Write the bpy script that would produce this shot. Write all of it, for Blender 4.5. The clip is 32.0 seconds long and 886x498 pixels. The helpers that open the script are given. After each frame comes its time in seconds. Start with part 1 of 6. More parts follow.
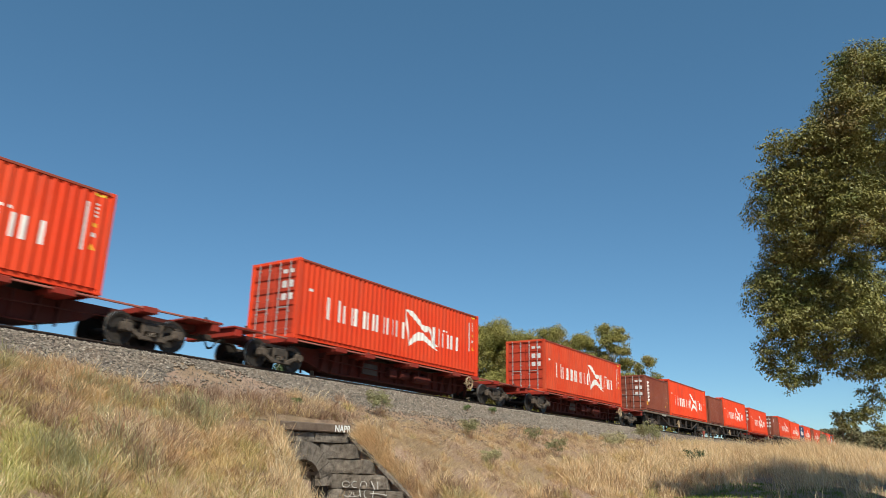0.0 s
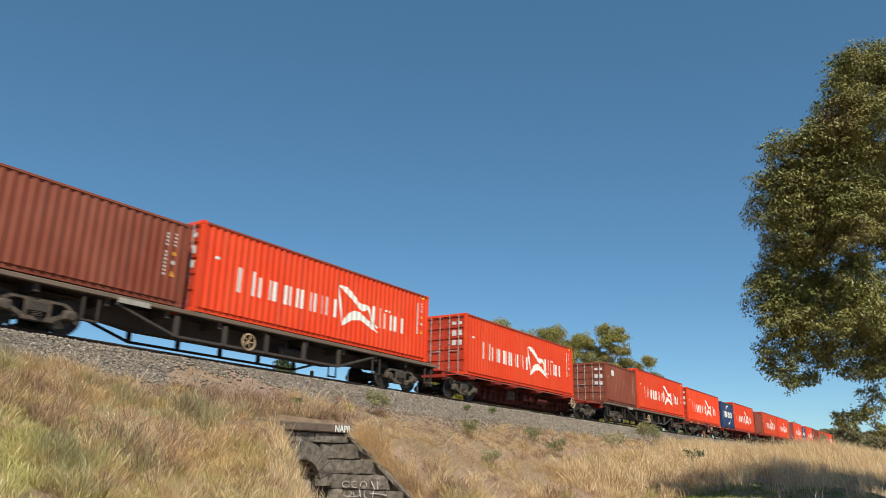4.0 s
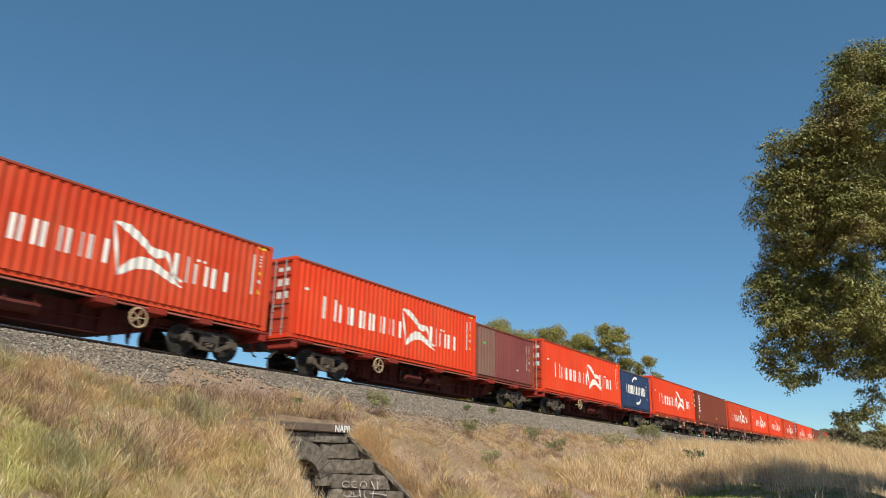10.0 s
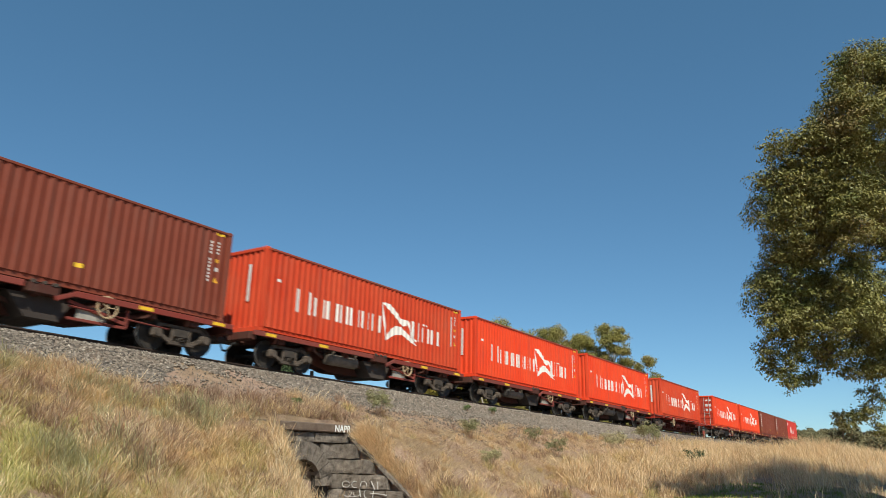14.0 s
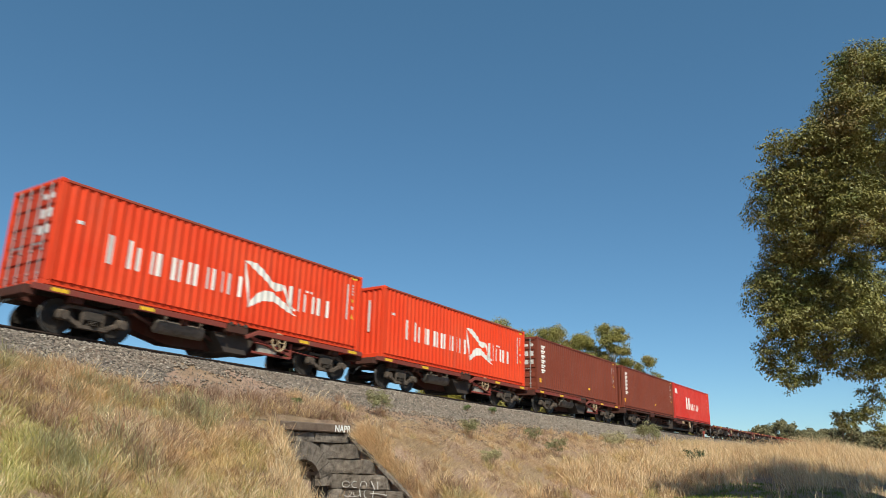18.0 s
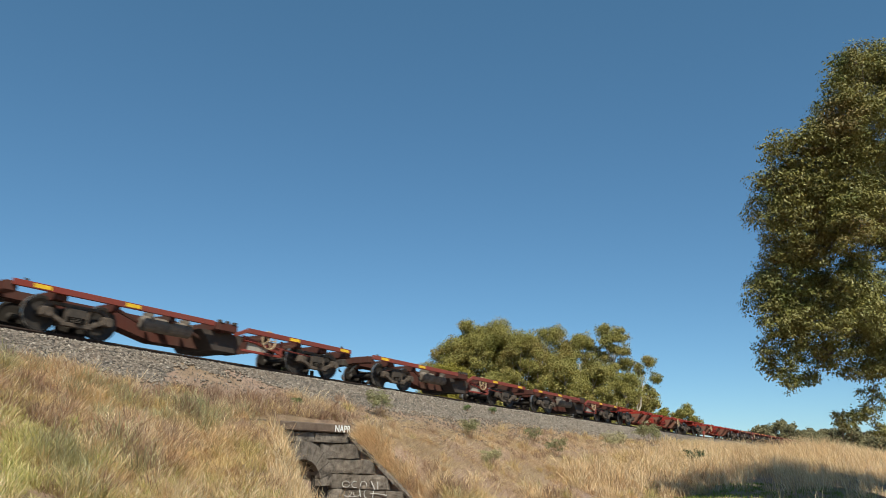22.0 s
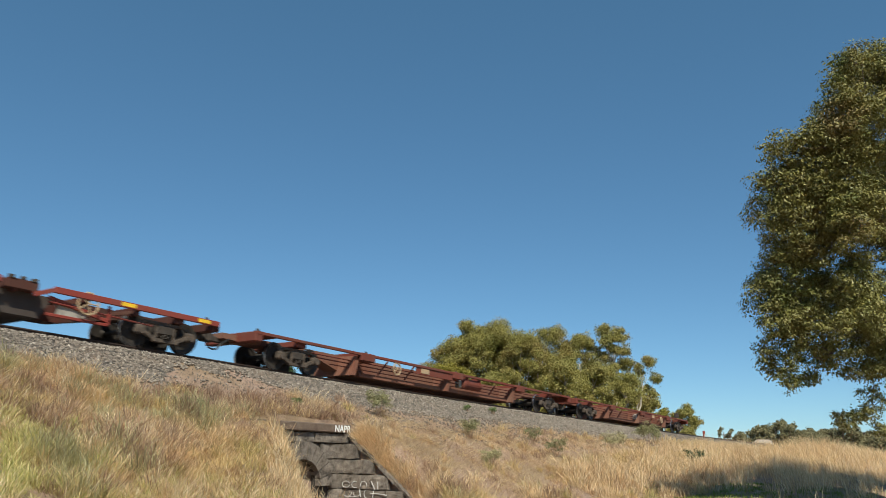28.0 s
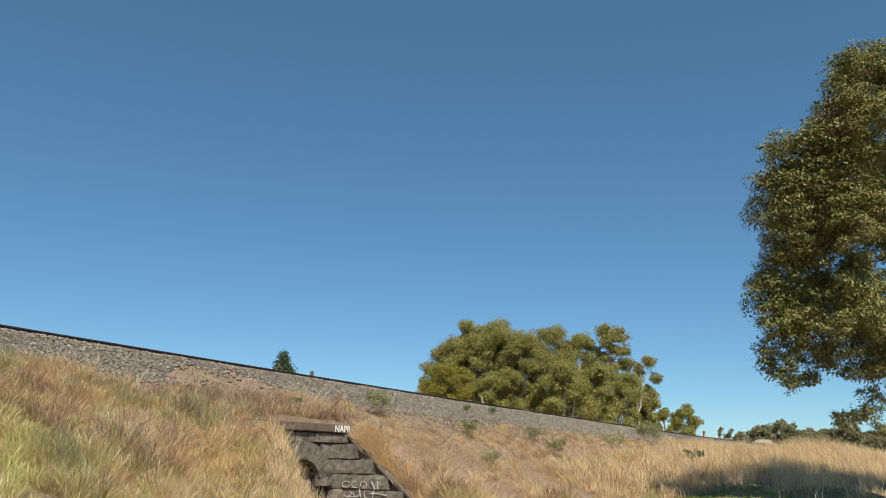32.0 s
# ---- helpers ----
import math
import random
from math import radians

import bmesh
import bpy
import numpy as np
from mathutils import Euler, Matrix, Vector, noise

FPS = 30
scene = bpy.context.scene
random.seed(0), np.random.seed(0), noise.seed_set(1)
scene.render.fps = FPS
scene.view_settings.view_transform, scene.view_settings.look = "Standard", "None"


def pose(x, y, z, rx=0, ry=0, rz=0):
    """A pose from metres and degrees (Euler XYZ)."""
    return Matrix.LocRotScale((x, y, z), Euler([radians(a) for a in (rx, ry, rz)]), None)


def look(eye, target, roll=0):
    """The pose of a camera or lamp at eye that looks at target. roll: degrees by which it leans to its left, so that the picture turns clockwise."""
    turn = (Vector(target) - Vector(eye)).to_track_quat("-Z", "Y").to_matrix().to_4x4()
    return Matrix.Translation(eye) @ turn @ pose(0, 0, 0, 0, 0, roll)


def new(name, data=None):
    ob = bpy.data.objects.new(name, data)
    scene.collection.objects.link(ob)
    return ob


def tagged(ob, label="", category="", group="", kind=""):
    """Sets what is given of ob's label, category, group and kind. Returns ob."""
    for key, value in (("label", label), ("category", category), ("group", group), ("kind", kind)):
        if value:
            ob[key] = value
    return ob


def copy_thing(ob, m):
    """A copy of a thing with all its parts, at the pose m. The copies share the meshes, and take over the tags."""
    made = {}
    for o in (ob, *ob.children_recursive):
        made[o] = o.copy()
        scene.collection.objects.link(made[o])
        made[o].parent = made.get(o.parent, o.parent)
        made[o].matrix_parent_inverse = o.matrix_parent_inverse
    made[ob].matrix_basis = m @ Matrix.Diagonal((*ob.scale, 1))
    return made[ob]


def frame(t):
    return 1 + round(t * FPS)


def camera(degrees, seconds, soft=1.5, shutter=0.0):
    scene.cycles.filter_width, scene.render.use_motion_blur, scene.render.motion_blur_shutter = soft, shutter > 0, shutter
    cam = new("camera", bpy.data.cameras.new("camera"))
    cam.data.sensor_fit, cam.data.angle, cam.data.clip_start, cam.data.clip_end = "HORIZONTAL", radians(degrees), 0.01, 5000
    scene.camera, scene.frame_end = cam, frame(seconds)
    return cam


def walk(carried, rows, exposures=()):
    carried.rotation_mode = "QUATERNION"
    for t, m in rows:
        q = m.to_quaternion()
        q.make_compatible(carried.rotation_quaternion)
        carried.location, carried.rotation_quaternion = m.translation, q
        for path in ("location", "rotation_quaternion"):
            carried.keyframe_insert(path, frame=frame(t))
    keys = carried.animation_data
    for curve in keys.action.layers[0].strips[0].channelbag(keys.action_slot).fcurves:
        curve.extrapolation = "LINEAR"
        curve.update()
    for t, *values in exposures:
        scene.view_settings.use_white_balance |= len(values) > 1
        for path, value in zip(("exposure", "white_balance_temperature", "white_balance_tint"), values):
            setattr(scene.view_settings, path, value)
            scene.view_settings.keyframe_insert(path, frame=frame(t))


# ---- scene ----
SKY_STRENGTH = 0.095
SUN_POWER = 5.3
cam = camera(61.16, 32.0, 0.78, 0.22)
EYE = Vector((0.0, 0.0, 1.5))
PITCH = radians(15.72)
VIEW = look(EYE, EYE + Vector((0.0, math.cos(PITCH), math.sin(PITCH))) * 10, 0.93)
walk(cam, [(0.0, VIEW), (32.0, VIEW)], [(0.0, 0.21, 5480, -6), (32.0, 0.21, 5480, -6)])

# ---- world and sun ----
SUN_AZ = radians(170.0)       # clockwise from +Y, seen from above
SUN_EL = radians(47.0)
world = bpy.data.worlds.new("sky_world")
world.use_nodes = True
scene.world = world
wn = world.node_tree.nodes
sky = wn.new("ShaderNodeTexSky")
sky.sky_type = "NISHITA"
sky.sun_disc = False
sky.sun_elevation = SUN_EL
sky.sun_rotation = SUN_AZ
sky.altitude = 100
sky.air_density = 0.8
sky.dust_density = 0.1
sky.ozone_density = 1.6
wn["Background"].inputs["Strength"].default_value = SKY_STRENGTH
even = wn.new("ShaderNodeMix")                  # one flat blue mixed in to even out the sky's gradient
even.data_type = "RGBA"
even.inputs[0].default_value = 0.30
even.inputs[7].default_value = (0.97, 2.00, 2.95, 1.0)
world.node_tree.links.new(sky.outputs[0], even.inputs[6])
world.node_tree.links.new(even.outputs[2], wn["Background"].inputs[0])
sun = new("sun", bpy.data.lights.new("sun", "SUN"))
sun.data.energy = SUN_POWER
sun.data.angle = radians(0.53)
sun.data.color = (1.0, 0.81, 0.63)
to_sun = Vector((math.sin(SUN_AZ) * math.cos(SUN_EL), math.cos(SUN_AZ) * math.cos(SUN_EL), math.sin(SUN_EL)))
sun.matrix_world = look(to_sun * 200, (0, 0, 0))


# ---- materials ----
def shader(name, rough=0.6, metal=0.0, spec=0.5):
    m = bpy.data.materials.new(name)
    m.use_nodes = True
    b = m.node_tree.nodes["Principled BSDF"]
    b.inputs["Roughness"].default_value = rough
    b.inputs["Metallic"].default_value = metal
    b.inputs["Specular IOR Level"].default_value = spec
    return m, m.node_tree.nodes, m.node_tree.links, b


def noise_node(n, l, scale, detail=4.0, rough=0.6, coord="Object", stretch=None, shift=None):
    tc = n.new("ShaderNodeTexCoord")
    t = n.new("ShaderNodeTexNoise")
    t.inputs["Scale"].default_value = scale
    t.inputs["Detail"].default_value = detail
    t.inputs["Roughness"].default_value = rough
    src = tc.outputs[coord]
    if stretch:
        mp = n.new("ShaderNodeMapping")
        mp.inputs["Scale"].default_value = stretch
        l.new(src, mp.inputs["Vector"])
        src = mp.outputs[0]
    if shift:
        oi = n.new("ShaderNodeObjectInfo")
        ad = n.new("ShaderNodeVectorMath")
        ad.operation = "ADD"
        sc = n.new("ShaderNodeMath")
        sc.operation = "MULTIPLY"
        sc.inputs[1].default_value = shift
        l.new(oi.outputs["Random"], sc.inputs[0])
        l.new(src, ad.inputs[0])
        l.new(sc.outputs[0], ad.inputs[1])
        src = ad.outputs[0]
    l.new(src, t.inputs["Vector"])
    return t.outputs["Fac"]


def ramp(n, l, fac, stops):
    r = n.new("ShaderNodeValToRGB")
    e = r.color_ramp.elements
    while len(e) < len(stops):
        e.new(0.5)
    for k, (pos, col) in zip(e, stops):
        k.position = pos
        k.color = (*col, 1) if len(col) == 3 else col
    l.new(fac, r.inputs[0])
    return r.outputs[0]


def mix(n, l, fac, a, b, kind="MIX"):
    x = n.new("ShaderNodeMix")
    x.data_type = "RGBA"
    x.blend_type = kind
    for sock, val in ((x.inputs[0], fac), (x.inputs[6], a), (x.inputs[7], b)):
        if hasattr(val, "links"):
            l.new(val, sock)
        elif isinstance(val, tuple):
            sock.default_value = (*val, 1)
        else:
            sock.default_value = val
    return x.outputs[2]


def bump(n, l, b, height, strength, dist):
    u = n.new("ShaderNodeBump")
    u.inputs["Strength"].default_value = strength
    u.inputs["Distance"].default_value = dist
    l.new(height, u.inputs["Height"])
    l.new(u.outputs[0], b.inputs["Normal"])


def paint(name, base, fade, rough=0.45, rust=0.5, rustcol=(0.09, 0.045, 0.03), grime=(0.10, 0.075, 0.06), spec=0.4, metal=0.0):
    """Weathered painted steel: sun-faded patches, streaks that run down, rust spots and road grime."""
    m, n, l, b = shader(name, rough, metal, spec)
    big = noise_node(n, l, 0.55, 3, 0.6, shift=37.0)
    streak = noise_node(n, l, 1.0, 5, 0.65, stretch=(5.0, 5.0, 0.35), shift=19.0)
    spot = noise_node(n, l, 7.0, 6, 0.7, shift=11.0)
    c = mix(n, l, ramp(n, l, big, [(0.35, (0, 0, 0)), (0.7, (1, 1, 1))]), base, fade)
    c = mix(n, l, ramp(n, l, streak, [(0.52, (0, 0, 0)), (0.78, (0.45, 0.45, 0.45))]), c, grime)
    c = mix(n, l, ramp(n, l, spot, [(0.72 - 0.12 * rust, (0, 0, 0)), (0.80 - 0.10 * rust, (1, 1, 1))]), c, rustcol)
    oi = n.new("ShaderNodeObjectInfo")
    tone = ramp(n, l, oi.outputs["Random"], [(0.0, (0.90, 0.90, 0.90)), (1.0, (1.06, 1.06, 1.06))])
    c = mix(n, l, 1.0, c, tone, "MULTIPLY")
    l.new(c, b.inputs["Base Color"])
    l.new(ramp(n, l, spot, [(0.3, (rough - 0.08,) * 3), (0.75, (min(rough + 0.3, 0.95),) * 3)]), b.inputs["Roughness"])
    bump(n, l, b, noise_node(n, l, 26.0, 3), 0.15, 0.004)
    return m


def plain(name, col, rough=0.6, metal=0.0, var=0.15, scale=6.0, spec=0.4):
    m, n, l, b = shader(name, rough, metal, spec)
    f = noise_node(n, l, scale, 5, 0.65, shift=23.0)
    lo = tuple(c * (1 - var) for c in col)
    hi = tuple(min(c * (1 + var), 1) for c in col)
    l.new(ramp(n, l, f, [(0.3, lo), (0.7, hi)]), b.inputs["Base Color"])
    bump(n, l, b, noise_node(n, l, scale * 6, 3), 0.2, 0.004)
    return m


RED = paint("container_red_paint", (0.68, 0.047, 0.010), (0.70, 0.072, 0.020), 0.62, 0.10, spec=0.22)
# Door red is darker for dirt and gaskets, with recess shade painted in.
DOOR_RED = paint("container_dirty_shaded_red_door", (0.40, 0.040, 0.016), (0.46, 0.055, 0.026), 0.65, 0.5, grime=(0.13, 0.05, 0.035), spec=0.2)
RAIL_RED = paint("container_worn_red_edge", (0.34, 0.045, 0.02), (0.24, 0.07, 0.04), 0.65, 0.8)
RED_DULL = paint("container_faded_red_paint", (0.54, 0.048, 0.014), (0.58, 0.085, 0.032), 0.65, 0.22, spec=0.2)
BROWN = paint("container_maroon_brown_paint", (0.19, 0.045, 0.024), (0.24, 0.075, 0.045), 0.55, 0.35, spec=0.22)
FADED = paint("container_weathered_grey_brown", (0.20, 0.105, 0.08), (0.23, 0.135, 0.105), 0.7, 0.35, spec=0.2)
WINE = paint("container_dull_wine_paint", (0.18, 0.045, 0.042), (0.22, 0.065, 0.058), 0.65, 0.3, spec=0.2)
OXIDE = paint("container_oxide_brown_paint", (0.185, 0.042, 0.022), (0.21, 0.055, 0.032), 0.55, 0.15, spec=0.22)
BLUE = paint("container_navy_paint", (0.024, 0.044, 0.115), (0.036, 0.062, 0.14), 0.5, 0.3, spec=0.22)
KRED = paint("container_crimson_paint", (0.52, 0.03, 0.02), (0.56, 0.06, 0.045), 0.5, 0.12, spec=0.22)
WHITE = paint("white_lettering_paint", (0.80, 0.78, 0.74), (0.72, 0.66, 0.62), 0.55, 0.0, grime=(0.55, 0.40, 0.34))
GALV = plain("galvanised_bar_steel", (0.42, 0.40, 0.38), 0.45, 0.4)
LABEL = plain("pale_label_sticker", (0.62, 0.60, 0.58), 0.5, 0, 0.25, 14)
YELLOW = plain("yellow_marker_paint", (0.75, 0.47, 0.02), 0.5, 0, 0.2)
AMBER = plain("amber_warning_sticker", (0.70, 0.36, 0.02), 0.5, 0, 0.25, 10)
GREEN = plain("green_tag_sticker", (0.10, 0.65, 0.05), 0.5)
RUSTY = paint("container_rusty_brown_edge", (0.17, 0.10, 0.06), (0.12, 0.085, 0.06), 0.7, 0.6, spec=0.2)
BOGIE = plain("dusty_cast_bogie_steel", (0.085, 0.064, 0.049), 0.85, 0.0, 0.6, 7)
CAST = plain("grimy_steel_casting", (0.052, 0.041, 0.033), 0.85, 0.0, 0.4, 9)
TYRE = plain("dusty_wheel_steel", (0.04, 0.033, 0.028), 0.6, 0.3, 0.3, 5)
TREAD = plain("bright_wheel_tread", (0.45, 0.43, 0.42), 0.3, 0.9, 0.1, 5)
FRAME_RED = paint("wagon_bright_red_paint", (0.31, 0.024, 0.013), (0.22, 0.036, 0.024), 0.7, 0.6, grime=(0.13, 0.075, 0.05), spec=0.25)
FRAME_OXIDE = paint("wagon_dull_red_paint", (0.22, 0.034, 0.022), (0.19, 0.05, 0.036), 0.65, 0.4, grime=(0.12, 0.08, 0.06))
FRAME_BROWN = paint("wagon_rust_brown_paint", (0.165, 0.040, 0.026), (0.14, 0.052, 0.037), 0.7, 0.45, grime=(0.14, 0.09, 0.065), spec=0.25)
WEB_BROWN = paint("wagon_dusty_brown_web", (0.19, 0.080, 0.052), (0.20, 0.105, 0.072), 0.8, 0.35, grime=(0.22, 0.155, 0.115), spec=0.2)
SILL_DUST = paint("wagon_dusty_tan_edge", (0.16, 0.12, 0.09), (0.20, 0.15, 0.115), 0.85, 0.4, grime=(0.09, 0.07, 0.055), spec=0.2)
# Dark maroon holds both grime and the shade below the deck.
SILL_GRIME_SHADE = paint("wagon_grimy_shaded_maroon_sill", (0.085, 0.026, 0.019), (0.075, 0.04, 0.03), 0.8, 0.5, grime=(0.10, 0.075, 0.058), spec=0.2)
# Data panel colour lowered for the shade beneath a load.
PANELDARK = plain("shaded_grey_data_panel", (0.07, 0.055, 0.047), 0.75, 0, 0.35, 6)
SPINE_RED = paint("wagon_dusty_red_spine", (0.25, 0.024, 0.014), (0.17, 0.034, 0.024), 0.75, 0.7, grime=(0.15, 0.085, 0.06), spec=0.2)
# Paler red, used only on the edge rails of loaded wagons.
EDGE_PALE = paint("wagon_pale_red_edge", (0.36, 0.12, 0.09), (0.28, 0.07, 0.05), 0.6, 0.4, spec=0.3)
# Spine red taken darker to stand in for shade below the containers.
SPINE_SHADED = paint("wagon_shaded_dark_red_spine", (0.10, 0.018, 0.013), (0.085, 0.03, 0.024), 0.8, 0.5, grime=(0.07, 0.05, 0.04), spec=0.2)
FRAME_DARK = paint("wagon_grimy_brown_black_paint", (0.045, 0.033, 0.028), (0.065, 0.05, 0.042), 0.75, 0.3, grime=(0.09, 0.072, 0.06))
TANK = plain("dusty_air_tank_paint", (0.16, 0.13, 0.105), 0.8, 0, 0.4, 4)
WHEELPAINT = plain("tan_handwheel_paint", (0.42, 0.30, 0.18), 0.6, 0, 0.35, 12)
RUBBER = plain("black_brake_hose_rubber", (0.02, 0.02, 0.02), 0.6)
PANELGREY = plain("pale_grey_equipment_panel", (0.34, 0.31, 0.27), 0.7, 0, 0.25, 6)


# ---- mesh tools ----
class Geo:
    """Vertices and faces gathered piece by piece; becomes one mesh."""

    def __init__(self):
        self.v, self.f, self.m = [], [], []

    def add(self, verts, faces, convex=False, slot=0):
        k = len(self.v)
        if convex:
            c = [sum(p[i] for p in verts) / len(verts) for i in range(3)]
            fixed = []
            for f in faces:
                a, b, d = (Vector(verts[f[i]]) for i in (0, 1, 2))
                if (b - a).cross(d - b).dot(a - Vector(c)) < 0:
                    f = f[::-1]
                fixed.append(f)
            faces = fixed
        self.v.extend(tuple(p) for p in verts)
        self.f.extend(tuple(i + k for i in f) for f in faces)
        self.m.extend([slot] * len(faces))
        return self

    def box(self, x0, x1, y0, y1, z0, z1, c=0.008, turn=None):
        c = min(c, abs(x1 - x0) * 0.3, abs(y1 - y0) * 0.3, abs(z1 - z0) * 0.3)
        vs, idx = [], {}
        for sx in (0, 1):
            for sy in (0, 1):
                for sz in (0, 1):
                    full = ((x0, x1)[sx], (y0, y1)[sy], (z0, z1)[sz])
                    inn = ((x0 + c, x1 - c)[sx], (y0 + c, y1 - c)[sy], (z0 + c, z1 - c)[sz])
                    for ax in range(3):
                        q = list(inn)
                        q[ax] = full[ax]
                        idx[sx, sy, sz, ax] = len(vs)
                        vs.append(tuple(q))
        fs = []
        for ax in range(3):
            o1, o2 = [a for a in range(3) if a != ax]
            for s in (0, 1):
                ring = []
                for u, w in ((0, 0), (1, 0), (1, 1), (0, 1)):
                    k = [0, 0, 0]
                    k[ax], k[o1], k[o2] = s, u, w
                    ring.append(idx[(*k, ax)])
                fs.append(tuple(ring))
        for ax in range(3):
            o1, o2 = [a for a in range(3) if a != ax]
            for u in (0, 1):
                for w in (0, 1):
                    k0, k1 = [0, 0, 0], [0, 0, 0]
                    k0[o1], k0[o2], k1[o1], k1[o2] = u, w, u, w
                    k1[ax] = 1
                    fs.append((idx[(*k0, o1)], idx[(*k1, o1)], idx[(*k1, o2)], idx[(*k0, o2)]))
        for sx in (0, 1):
            for sy in (0, 1):
                for sz in (0, 1):
                    fs.append(tuple(idx[sx, sy, sz, a] for a in range(3)))
        if turn is not None:
            vs = [tuple(turn @ Vector(p)) for p in vs]
        return self.add(vs, fs, True)

    def beam(self, p0, p1, w, h):
        """A bar of width w across and depth h between two points."""
        a, b = Vector(p0), Vector(p1)
        d = b - a
        m = Matrix.Translation((a + b) / 2) @ d.to_track_quat("X", "Z").to_matrix().to_4x4()
        n = d.length / 2
        return self.box(-n, n, -w / 2, w / 2, -h / 2, h / 2, 0.01, m)

    def cyl(self, p0, p1, r, n=12, r1=None):
        a, b = Vector(p0), Vector(p1)
        q = (b - a).to_track_quat("Z", "Y")
        r1 = r if r1 is None else r1
        vs = []
        for c, rr in ((a, r), (b, r1)):
            for i in range(n):
                t = 2 * math.pi * i / n
                vs.append(c + q @ Vector((rr * math.cos(t), rr * math.sin(t), 0)))
        fs = [(i, (i + 1) % n, n + (i + 1) % n, n + i) for i in range(n)] + [tuple(range(n)), tuple(range(n, 2 * n))]
        return self.add(vs, fs, True)

    def tube(self, pts, r, n=6):
        for a, b in zip(pts, pts[1:]):
            self.cyl(a, b, r, n)
        return self

    def ring(self, c, R, r, axis="y", n=20, k=6):
        vs, fs = [], []
        for i in range(n):
            t = 2 * math.pi * i / n
            for j in range(k):
                u = 2 * math.pi * j / k
                q = R + r * math.cos(u)
                p = (q * math.cos(t), r * math.sin(u), q * math.sin(t))
                vs.append((c[0] + p[0], c[1] + p[1], c[2] + p[2]))
        for i in range(n):
            for j in range(k):
                fs.append((i * k + j, i * k + (j + 1) % k, (i + 1) % n * k + (j + 1) % k, (i + 1) % n * k + j))
        return self.add(vs, fs)

    def prism(self, pts, y0, y1):
        """An outline in x and z, pushed from y0 to y1."""
        area = sum(a[0] * b[1] - b[0] * a[1] for a, b in zip(pts, pts[1:] + pts[:1]))
        if area < 0:
            pts = pts[::-1]
        n = len(pts)
        vs = [(x, y0, z) for x, z in pts] + [(x, y1, z) for x, z in pts]
        fs = [tuple(range(n)), tuple(range(2 * n - 1, n - 1, -1))]
        fs += [(i, n + i, n + (i + 1) % n, (i + 1) % n) for i in range(n)]
        return self.add(vs, fs)

    def lathe(self, prof, n=24, slots=None):
        """A profile of (radius, y), turned round the y axis."""
        vs, fs, sl = [], [], []
        for r, y in prof:
            for i in range(n):
                t = 2 * math.pi * i / n
                vs.append((r * math.cos(t), y, r * math.sin(t)))
        for j in range(len(prof) - 1):
            for i in range(n):
                fs.append((j * n + i, j * n + (i + 1) % n, (j + 1) * n + (i + 1) % n, (j + 1) * n + i))
                sl.append(slots[j] if slots else 0)
        k = len(self.f)
        self.add(vs, fs)
        self.m[k:] = sl
        return self

    def mesh(self, name, mats, smooth=False):
        me = bpy.data.meshes.new(name)
        me.from_pydata(self.v, [], self.f)
        for m in mats if isinstance(mats, (list, tuple)) else [mats]:
            me.materials.append(m)
        if any(self.m):
            me.polygons.foreach_set("material_index", self.m)
        if smooth:
            me.polygons.foreach_set("use_smooth", [True] * len(me.polygons))
        me.update()
        return me


def part(name, geo, material, parent, label="", at=None, smooth=False):
    ob = new(name, geo.mesh(name, material, smooth) if isinstance(geo, Geo) else geo)
    ob.parent = parent
    if at:
        ob.location = at
    if label:
        tagged(ob, label)
    return ob


def thing(name, label, category, group="", kind=""):
    ob = new(name)
    ob.empty_display_size = 0.3
    return tagged(ob, label, category, group, kind)


# ---- the line of the track ----
STEP = 2.0
S_GRID = np.arange(-700.0, 901.0, STEP)
_bend = np.interp(S_GRID, [-60, 0, 60, 130, 250, 600], [-1.95e-4, -1.008e-3, -3.36e-4, -5.5e-5, 4.4e-5, 0.0])
_rise = np.interp(S_GRID, [-250, -60, 0, 60, 130, 250, 600], [0.0, -0.0361, -0.0108, 0.0071, 0.0102, 0.0153, 0.0])


def _summed(q, at0):
    w = np.concatenate([[0.0], np.cumsum((q[1:] + q[:-1]) * STEP / 2)])
    return w - np.interp(0.0, S_GRID, w) + at0


T_HEAD = _summed(_bend, 0.58943)
T_X = _summed(np.sin(T_HEAD), 0.0)
T_Y = _summed(np.cos(T_HEAD), 35.378)
T_Z = _summed(_rise, 4.219)


def on_track(s):
    """Place of the rail top on the centre line, heading from +Y."""
    return tuple(float(np.interp(s, S_GRID, q)) for q in (T_X, T_Y, T_Z, T_HEAD))


def track_pose(s, half=5.0, lift=0.0):
    a, b = on_track(s - half), on_track(s + half)
    c = on_track(s)
    rz = math.atan2(b[1] - a[1], b[0] - a[0])
    ry = -math.atan2(b[2] - a[2], 2 * half)
    mx, my, mz = (a[0] + b[0]) / 2, (a[1] + b[1]) / 2, (a[2] + b[2]) / 2
    return Matrix.LocRotScale(((mx + c[0]) / 2, (my + c[1]) / 2, (mz + c[2]) / 2 + lift), Euler((0, ry, rz)), None)


SPEED = 16.9
DECK = 1.115

# ---- shipping containers ----
PITCH_C, DEPTH_C, SIDE_Y = 0.278, 0.036, 1.203


def corr(x):
    """Depth of the wall's corrugation x metres along it."""
    u = x % PITCH_C
    return DEPTH_C * float(np.interp(u, [0, 0.07, 0.138, 0.208, 0.278], [0, 0, 1, 1, 0]))


